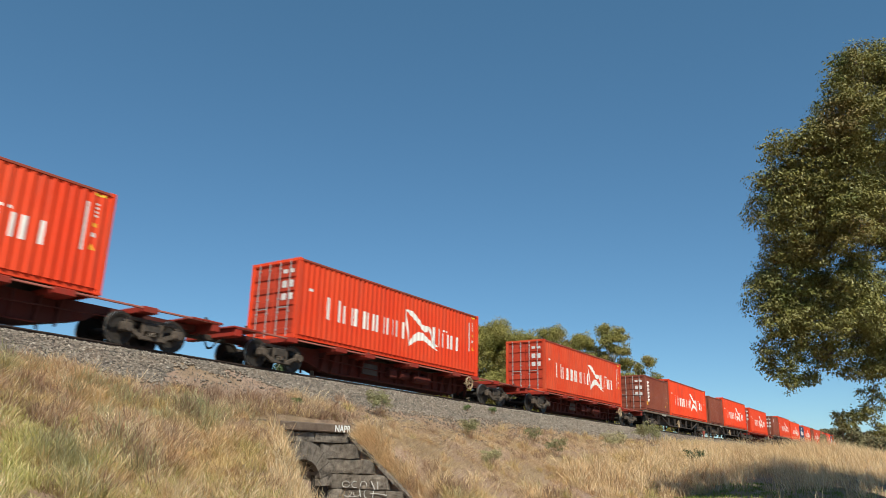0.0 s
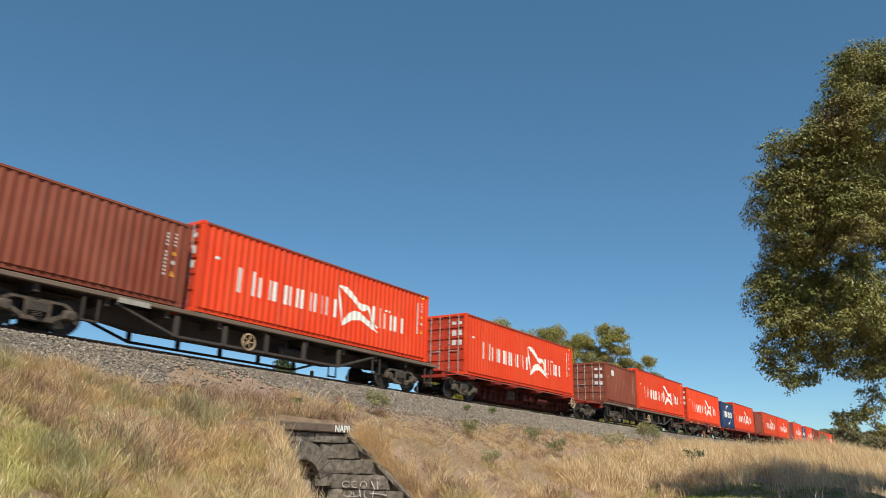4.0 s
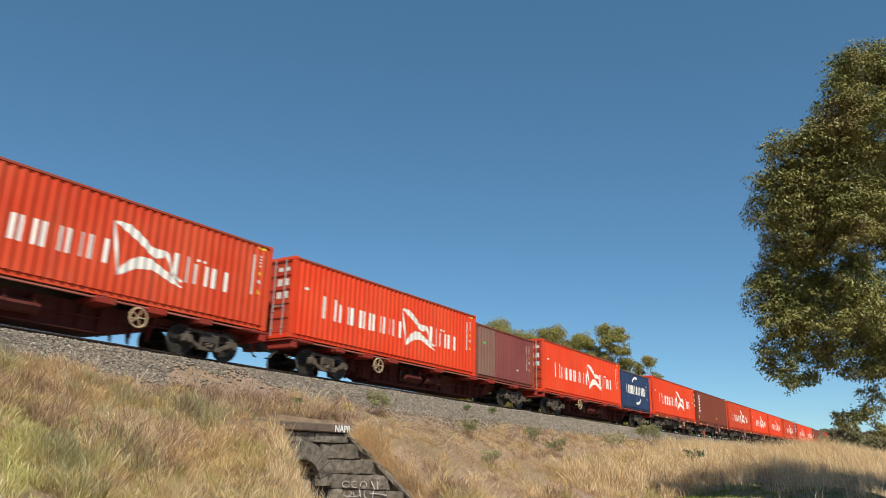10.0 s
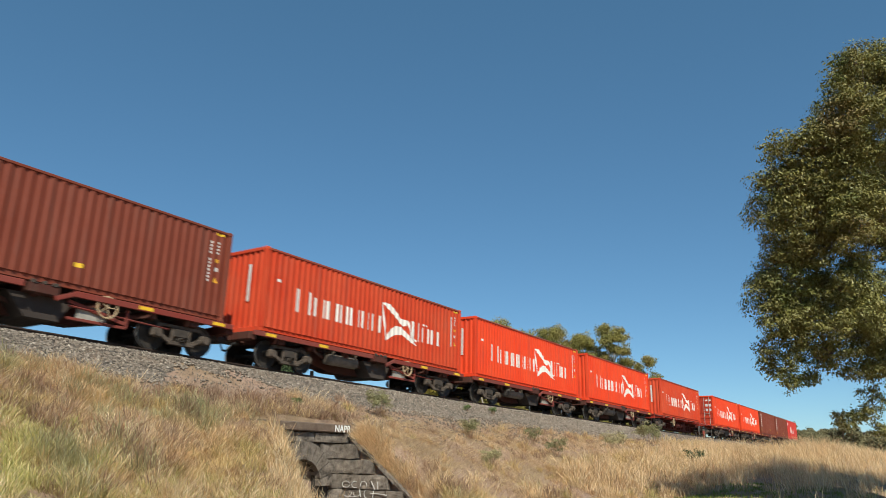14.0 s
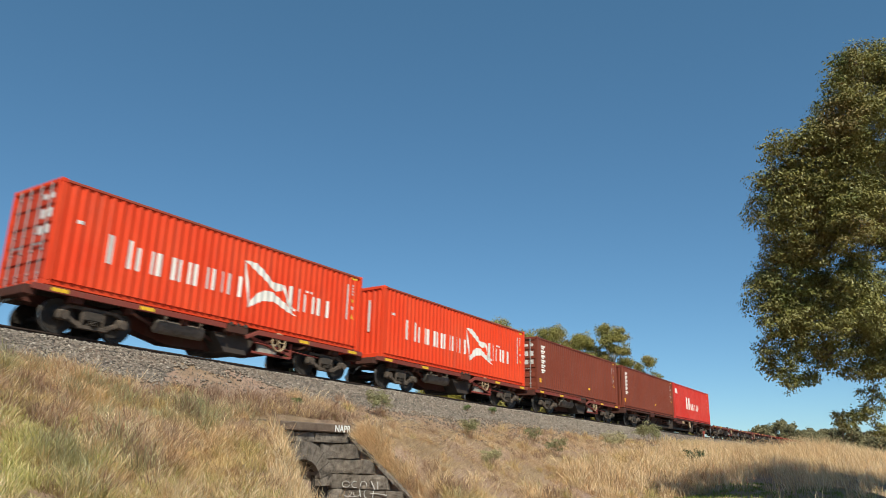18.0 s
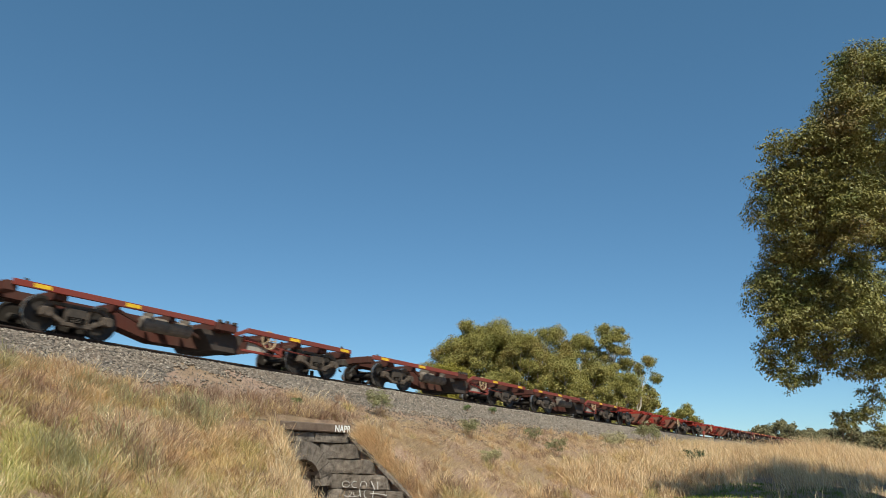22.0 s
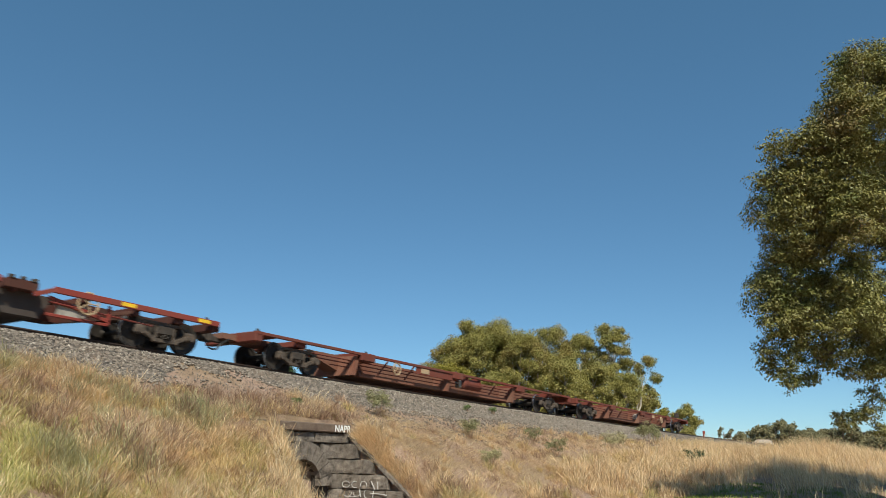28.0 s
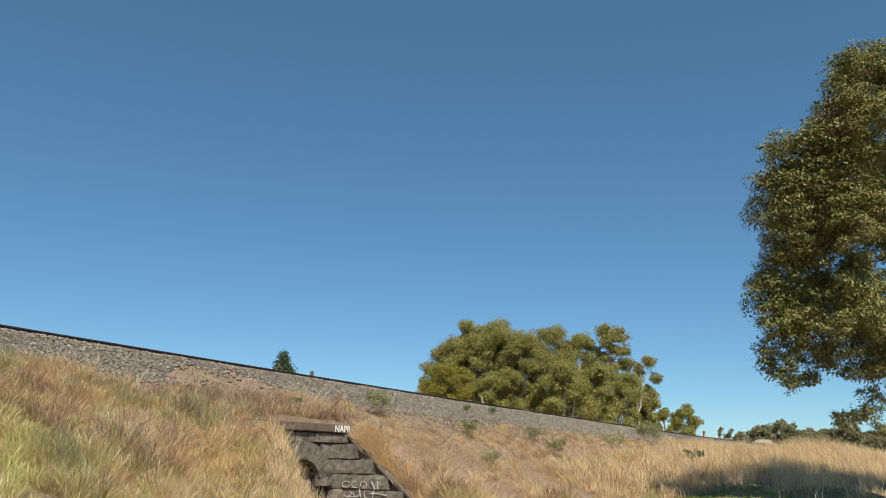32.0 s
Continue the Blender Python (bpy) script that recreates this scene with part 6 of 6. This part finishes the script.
def culvert():
    cv = thing("stone_culvert", "old dark bluestone culvert headwall with a brown coping and white spray paint", "culvert", kind="structure")
    x0, y0 = land_xy(WALL_S, WALL_D)
    a = on_track(WALL_S)[3]
    cv.matrix_basis = pose(float(x0), float(y0), 0.05, 0, 0, 90 - math.degrees(a))
    # local x along the track, local -y towards the near side
    rng = random.Random(4)
    cx, cz, r_in, r_out = -1.65, 0.76, 0.66, 1.10
    part("wall_core", Geo().prism([(-5.2, -0.3), (-5.2, 2.10), (0.0, 2.10), (0.0, -0.3)] + [(cx + r_in * math.cos(math.pi * k / 12), (cz + r_in * math.sin(math.pi * k / 12)) if 0 < k < 12 else -0.3) for k in range(13)], 0.06, 0.75), MORTAR, cv)
    part("coping_stone", Geo().box(-3.7, 0.06, -0.16, 0.55, 2.10, 2.32, 0.025), COPING, cv, "long brown coping stone")
    # courses of the face, broken off where the arch ring stands
    z = 2.09
    courses = (0.26, 0.40, 0.37, 0.38, 0.38, 0.40)
    for tall in courses:
        zm = z - tall / 2 - cz
        half = 0.0 if zm > r_out else math.sqrt(r_out ** 2 - zm ** 2) if zm > 0 else r_out
        for xa, xb in ((-4.6, cx - half), (cx + half, 0.02)) if half else ((-4.6, 0.02),):
            x = xa
            while x < xb - 0.02:
                x1 = x + rng.uniform(0.5, 1.0)
                x1 = xb if x1 > xb - 0.3 else x1
                p = rng.uniform(0.0, 0.05)
                part("stone", rock(x + 0.006, x1 - 0.006, -0.05 - p, 0.10, z - tall + 0.009, z - 0.009, rng), BLUESTONE, cv)
                x = x1
        z -= tall
    n = 11
    for k in range(n):
        t0, t1 = math.pi * k / n + 0.012, math.pi * (k + 1) / n - 0.012
        pts = [(cx + r_in * math.cos(t0), cz + r_in * math.sin(t0)), (cx + r_out * math.cos(t0), cz + r_out * math.sin(t0)),
               (cx + r_out * math.cos(t1), cz + r_out * math.sin(t1)), (cx + r_in * math.cos(t1), cz + r_in * math.sin(t1))]
        part("arch_stone", Geo().prism(pts, -0.12, 0.2), BLUESTONE, cv)
    # the wing that steps down the bank towards the near side
    z = 2.09
    for tall in courses:
        reach = 0.10 + 1.33 * (2.06 - z + tall * 0.3)
        y = 0.02
        while y > -reach:
            w = rng.uniform(0.65, 1.25)
            y1 = max(y - w, -reach)
            if y - y1 > 0.1:
                q = rng.uniform(0, 0.05)
                part("stone", rock(-0.10 - q, 0.05, y1 + 0.006, y - 0.006, z - tall + 0.009, z - 0.009, rng), BLUESTONE, cv)
            y = y1
        z -= tall
    for k in range(5):
        u0, u1 = k / 5 + 0.004, (k + 1) / 5 - 0.004
        ya, yb = -0.16 - 2.75 * u0, -0.16 - 2.75 * u1
        za, zb = 2.10 - 2.03 * u0, 2.10 - 2.03 * u1
        g = Geo()
        vs = [(q, yy, zz + w) for q in (-0.11, 0.03) for yy, zz in ((ya, za), (yb, zb)) for w in (-0.05, 0.035)]
        vs = [(a + rng.uniform(-0.03, 0.03), b, c + rng.uniform(-0.03, 0.02)) for a, b, c in vs]
        g.add(vs, [(0, 1, 3, 2), (4, 6, 7, 5), (0, 4, 5, 1), (2, 3, 7, 6), (1, 5, 7, 3), (0, 2, 6, 4)])
        part("wing_capping_stone", g, BLUESTONE, cv, "sloping grey capping stone")
    txt = bpy.data.curves.new("graffiti_text", "FONT")
    txt.body = "NAPR"
    txt.size = 0.25
    txt.offset = 0.006
    txt.extrude = 0.002
    tmp = bpy.data.objects.new("graffiti_text", txt)
    scene.collection.objects.link(tmp)
    me = bpy.data.meshes.new_from_object(tmp.evaluated_get(bpy.context.evaluated_depsgraph_get()))
    bpy.data.objects.remove(tmp)
    me.materials.clear()
    me.materials.append(GRAFFITI)
    ob = part("graffiti", me, None, cv, "white spray-painted letters")
    ob.matrix_basis = pose(-0.62, -0.166, 2.122, 90, 0, 0)
    ob.scale = (0.98, 1.0, 1.0)
    g = Geo()
    # two rows of loose sprayed signs: middle, half width, half height, start and end of the sweep
    for y, z, ry, rz, t0, t1 in ((-0.24, 0.80, 0.13, 0.08, 20, 340), (-0.55, 0.80, 0.11, 0.08, 60, 300), (-0.84, 0.78, 0.11, 0.11, -10, 190), (-0.30, 0.58, 0.14, 0.08, 200, 380),
                                 (-0.62, 0.60, 0.12, 0.09, 170, 400), (-0.95, 0.58, 0.08, 0.10, 90, 280), (-0.42, 0.52, 0.22, 0.03, 180, 360)):
        g.tube([(-0.158, y - ry * math.cos(math.radians(t0 + (t1 - t0) * q / 9)), z + rz * math.sin(math.radians(t0 + (t1 - t0) * q / 9))) for q in range(10)], 0.010, 5)
    for y0, z0, y1, z1 in ((-1.08, 0.90, -1.22, 0.70), (-1.30, 0.88, -1.32, 0.70), (-1.08, 0.60, -1.62, 0.57), (-1.18, 0.66, -1.16, 0.50), (-0.70, 0.70, -0.76, 0.50)):
        g.tube([(-0.158, y0, z0), (-0.160, (y0 + y1) / 2, (z0 + z1) / 2 + 0.01), (-0.158, y1, z1)], 0.012, 5)
    part("graffiti", g, FADED_SPRAY, cv, "faded white sprayed scrawl")


def far_things():
    x, y = -4.8, 28.1
    p = thing("marker_post", "short brown timber post beside the track", "post")
    s, d = land_sd(x, y)
    p.location = (x, y, 3.4)
    part("post", Geo().box(-0.06, 0.06, -0.06, 0.06, 0.0, 1.22, 0.015), BARK_DARK, p)
    p = thing("marker_post", "small red marker post beside the track", "post")
    x, y = 23.3, 68.1
    s, d = land_sd(x, y)
    p.location = (x, y, float(land_z(s, d)) - 0.1)
    part("post", Geo().box(-0.05, 0.05, -0.05, 0.05, 0.0, 0.75, 0.015), FRAME_OXIDE, p)
    part("board", Geo().box(-0.11, 0.11, -0.08, -0.05, 0.45, 0.75, 0.01), FRAME_OXIDE, p)
    for x, y, w, dp, h, rise in ((89.5, 201.0, 5.0, 4.0, 4.4, 1.2), (66.0, 158.0, 4.0, 4.0, 2.6, 1.2), (84.0, 150.0, 6.0, 5.0, 1.7, 0.9)):
        s, d = land_sd(x, y)
        t = thing("house", "low distant house with a pale roof beyond the field", "house", "distant houses")
        t.location = (x, y, float(land_z(s, d)) - 0.2)
        t.rotation_euler = (0, 0, -0.35)
        part("wall", Geo().box(-w / 2, w / 2, -dp / 2, dp / 2, 0, h, 0.02), COPING, t)
        roof = [(-w / 2 - 0.3, h), (w / 2 + 0.3, h), (w / 2 - 0.8, h + rise), (-w / 2 + 0.8, h + rise)]
        part("roof", Geo().prism(roof, -dp / 2 - 0.3, dp / 2 + 0.3), PALEBARK, t, "pale tan roof")
        for k in (-1, 1):
            wdw = part("window", Geo().box(k * w * 0.25 - 0.5, k * w * 0.25 + 0.5, -dp / 2 - 0.03, -dp / 2 + 0.02, 0.8, 1.7, 0.01), FRAME_DARK, t)
    b = thing("road_bridge", "dark distant road bridge over the line", "bridge")
    b.location = (96.0, 164.0, 0)
    b.rotation_euler = (0, 0, -0.6)
    part("deck", Geo().box(-5.0, 34.0, -3.0, 3.0, 7.0, 8.1, 0.05), FRAME_DARK, b)
    part("parapet", Geo().box(-5.0, 34.0, -3.1, -2.9, 8.1, 8.6, 0.02), FRAME_DARK, b)
    for k in (-2.0, 10.0, 22.0):
        part("pier", Geo().box(k - 0.5, k + 0.5, -2.5, 2.5, -0.5, 7.0, 0.05), CONCRETE, b)


land()
track()
build_train()
culvert()
trees()
far_things()
shrubs()
loose_stones("ballast_stones", 38000, -28, 28, 1.1, 4.3, 0.022, 0.056, 3, "loose grey ballast stones on the shoulder", lambda s, d: 1 - smooth(3.2, 4.3, d + worn(s) + 0.6 * vnoise(s / 1.5, d, 71) - 0.3))
loose_stones("scattered_stones", 12000, -24, 30, 3.3, 8.0, 0.015, 0.05, 4, "stray stones on the bare slope", lambda s, d: (1 - smooth(3.6, 7.5, d)) * (0.35 + 0.65 * smooth(-14, -7, s)) * clear_of_ditch(s, d))
loose_stones("fine_gravel", 9000, -19, -6, 2.6, 6.0, 0.008, 0.022, 6, "fine gravel strewn on the bare dirt", lambda s, d: clear_of_ditch(s, d) * (0.3 + 0.7 * vnoise(s / 0.7, d / 0.7, 73)))
grass()
motions()
